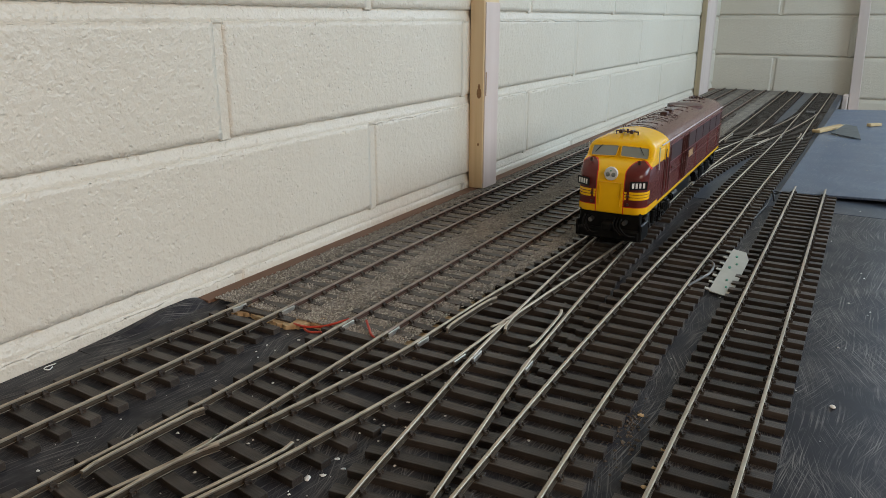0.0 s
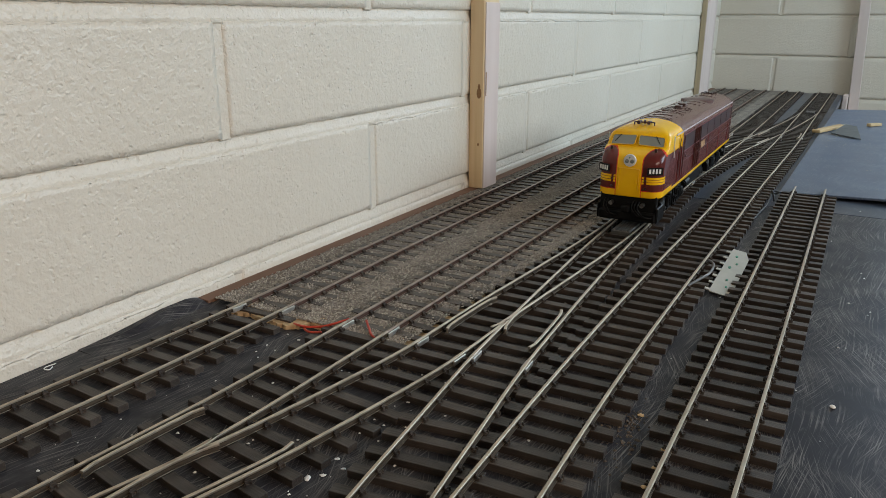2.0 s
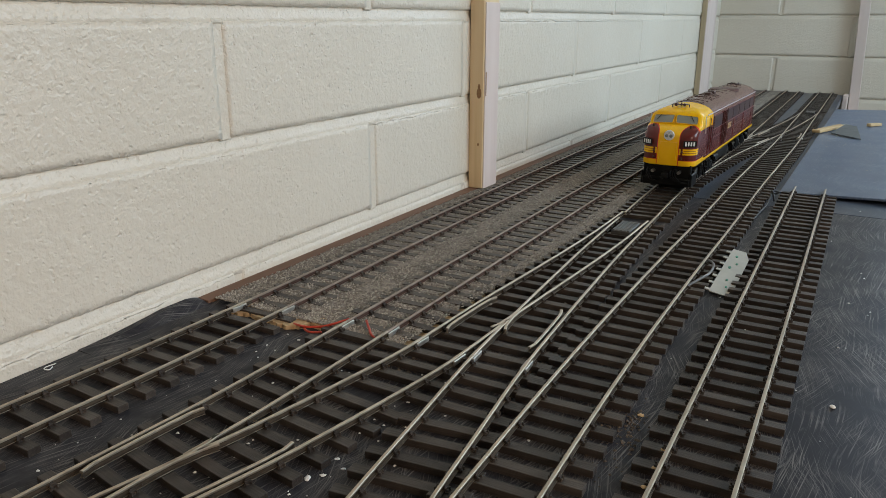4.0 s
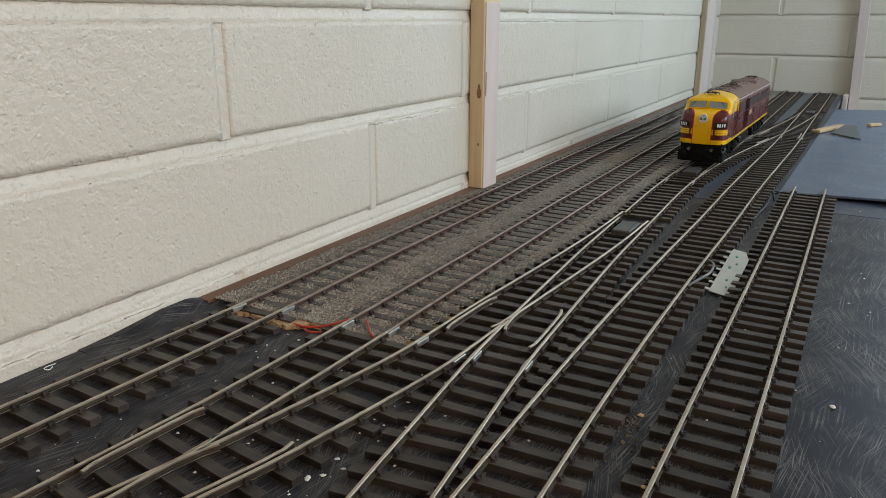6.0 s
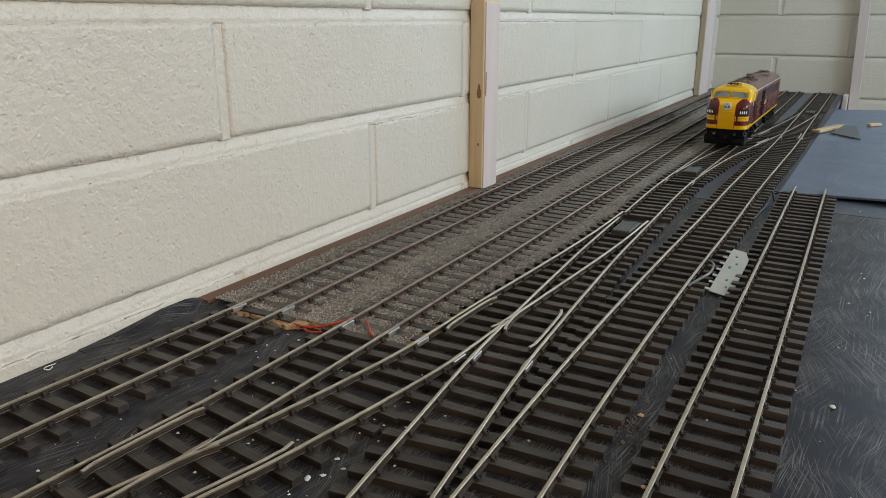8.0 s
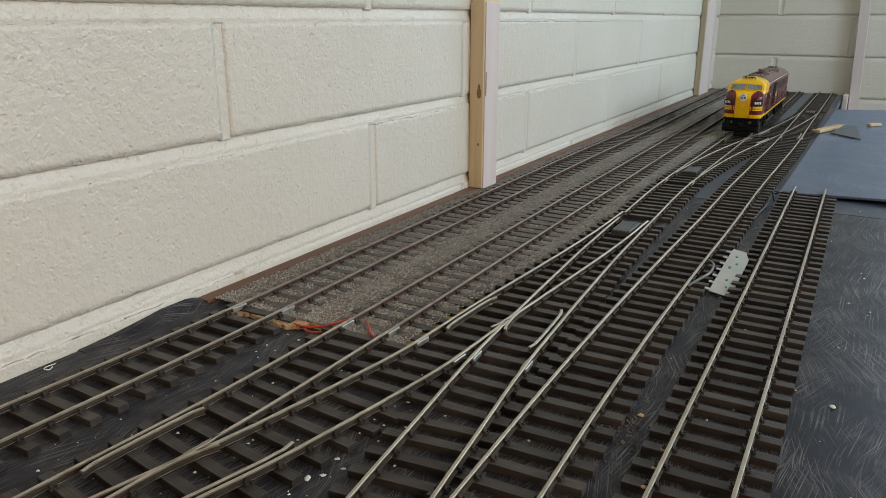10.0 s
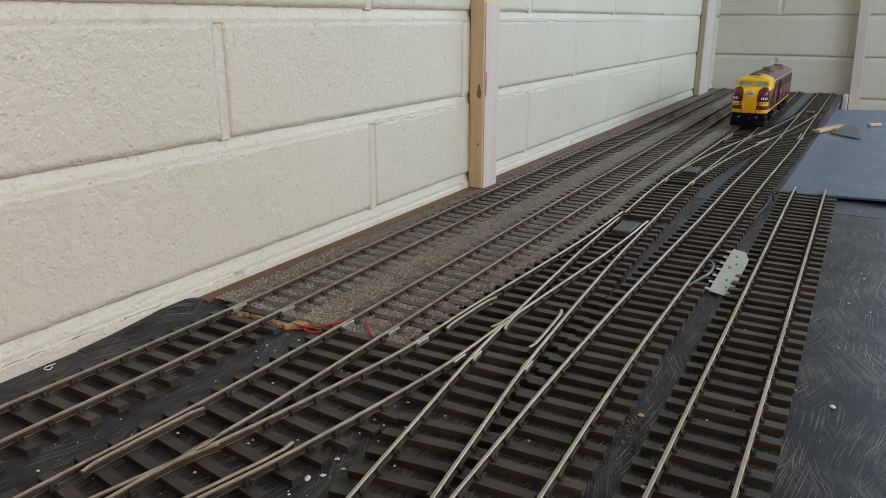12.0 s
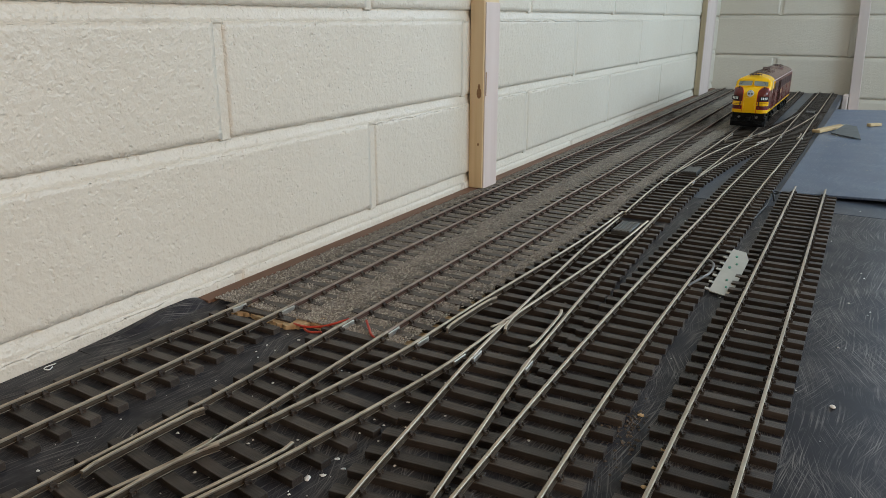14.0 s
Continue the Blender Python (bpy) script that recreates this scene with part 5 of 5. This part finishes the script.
def build_blocks():
    meshes = [block_mesh(q) for q in range(4)]
    rng = random.Random(3)
    for k in range(-3, 6):
        y = -1.2 + (0.0 if k % 2 else 0.2)
        while y < 2.3:
            ob = new("concrete_block", rng.choice(meshes))
            ob.parent = wall_side
            ob.matrix_basis = pose(rng.uniform(-0.0005, 0.0003), y - (0.025 if y < -0.15 and k % 2 == 0 else 0.0), FIRST + COURSE * k + rng.uniform(-0.0005, 0.0005), 0, rng.uniform(-0.15, 0.15), 0)
            if abs(y + 0.2) < 0.01:
                ob.matrix_basis = ob.matrix_basis @ Matrix.Diagonal((1, 1.0625, 1, 1))
            y += 0.4
    # struck bed joints, sloping out towards the block below, and upright joints
    def bed(parent, z, m, length, course=COURSE):
        verts, n = [], int(length / 0.005)
        top, low = z + 0.001, z - (0.0095 if course == COURSE else 0.0050)
        for i in range(n + 1):
            u = length * i / n
            w = 0.0006 * noise.noise((u * 40, z * 9, 2)) + 0.0004 * noise.noise((u * 150, z * 9, 5))
            for x, h in ((-0.02, top), (-0.0044, top), (-0.0037 + w, z - 0.0020), (-0.0022 + w, low + 0.0022), (0.00045 * noise.noise((u * 170, z * 11, 3)), low - 0.0034 + 0.0016 * noise.noise((u * 75, z * 7, 8)) + 0.0008 * noise.noise((u * 220, z * 7, 6))), (-0.02, low - 0.0052)):
                verts.append(m @ Vector((x, u, h)))
        faces = [(6 * i + k, 6 * i + k + 1, 6 * i + k + 7, 6 * i + k + 6) for i in range(n) for k in range(5)]
        mesh_part("mortar_joint", verts, faces, "wall", parent, "", True)

    up = box((-0.02, -0.0062, -0.001), (-0.0009, 0.0062, 0.0915), 0.0008)
    me = bpy.data.meshes.new("mortar_joint")
    up.to_mesh(me)
    up.free()
    me.materials.append(M["wall"])
    for k in range(-2, 6):
        bed(wall_side, FIRST + COURSE * k, pose(0, -1.2, 0), 3.3)
        y = -0.8 + (0.0 if k % 2 else 0.2)
        while y < 2.1:
            ob = new("mortar_joint", me)
            ob.parent = wall_side
            ob.matrix_basis = pose(0, y - (0.025 if y < -0.1 and k % 2 == 0 else 0.0), FIRST + COURSE * k)
            y += 0.4
    # the end wall has higher blocks
    high = Matrix.Diagonal((1, 1, (END_COURSE - 0.005) / 0.0905, 1))
    for k in range(-3, 5):
        bed(wall_back, END_FIRST + END_COURSE * k, pose(0, 2.1, 0, 0, 0, -90), 0.6, END_COURSE)
    for k in range(-4, 5):
        x = -0.4 + (0.2 if k % 2 else 0.0)
        while x < (1.4 if k < 3 else 0.21):
            spot = pose(x - 0.025, 2.1, END_FIRST + END_COURSE * k, 0, 0, -90) @ high
            ob = new("concrete_block", rng.choice(meshes))
            ob.parent = wall_back
            ob.matrix_basis = spot
            if 0.0 < x < 0.5:
                ob = new("mortar_joint", me)
                ob.parent = wall_back
                ob.matrix_basis = spot
            x += 0.4


build_blocks()

# ---------- what moves ----------
FRONT_AT = [(0.0, 0.234), (0.4, 0.2345), (1.0, 0.247), (1.5, 0.272), (2.0, 0.308), (2.5, 0.354), (3.0, 0.403), (5.5, 0.641), (6.0, 0.688), (6.5, 0.735), (7.0, 0.780), (7.5, 0.822), (8.0, 0.866), (10.5, 1.068), (11.0, 1.098), (11.5, 1.117), (11.9, 1.120), (14.0, 1.120)]


def front_y(t):
    ts = [q[0] for q in FRONT_AT]
    ys = [q[1] for q in FRONT_AT]
    i = max(0, min(len(ts) - 2, int(np.searchsorted(ts, t)) - 1))

    def slope(k):
        if k == 0 or k == len(ts) - 1:
            return 0.0
        a, b = (ys[k] - ys[k - 1]) / (ts[k] - ts[k - 1]), (ys[k + 1] - ys[k]) / (ts[k + 1] - ts[k])
        return 0.0 if a * b <= 0 else 2 * a * b / (a + b)

    h = ts[i + 1] - ts[i]
    u = max(0.0, min(1.0, (t - ts[i]) / h))
    return ((2 * u ** 3 - 3 * u * u + 1) * ys[i] + (u ** 3 - 2 * u * u + u) * slope(i) * h + (-2 * u ** 3 + 3 * u * u) * ys[i + 1] + (u ** 3 - u * u) * slope(i + 1) * h)


def loco_pose(t):
    c = front_y(t) + LEN / 2
    xa, xb = route_x("fourth", c - 0.128)[0], route_x("fourth", c + 0.128)[0]
    return pose((xa + xb) / 2, c, RAIL, 0, 0, -math.degrees(math.atan((xb - xa) / 0.256)))


def motions():
    times = [i / 10 for i in range(141)]
    walk(locomotive, [(t, loco_pose(t)) for t in times])
    start = front_y(0.0)
    for wheel, y in wheelsets:
        walk(wheel, [(t, pose(0, y, 0.0118, -math.degrees((front_y(t) - start) / 0.0118), 0, 0)) for t in times])


motions()
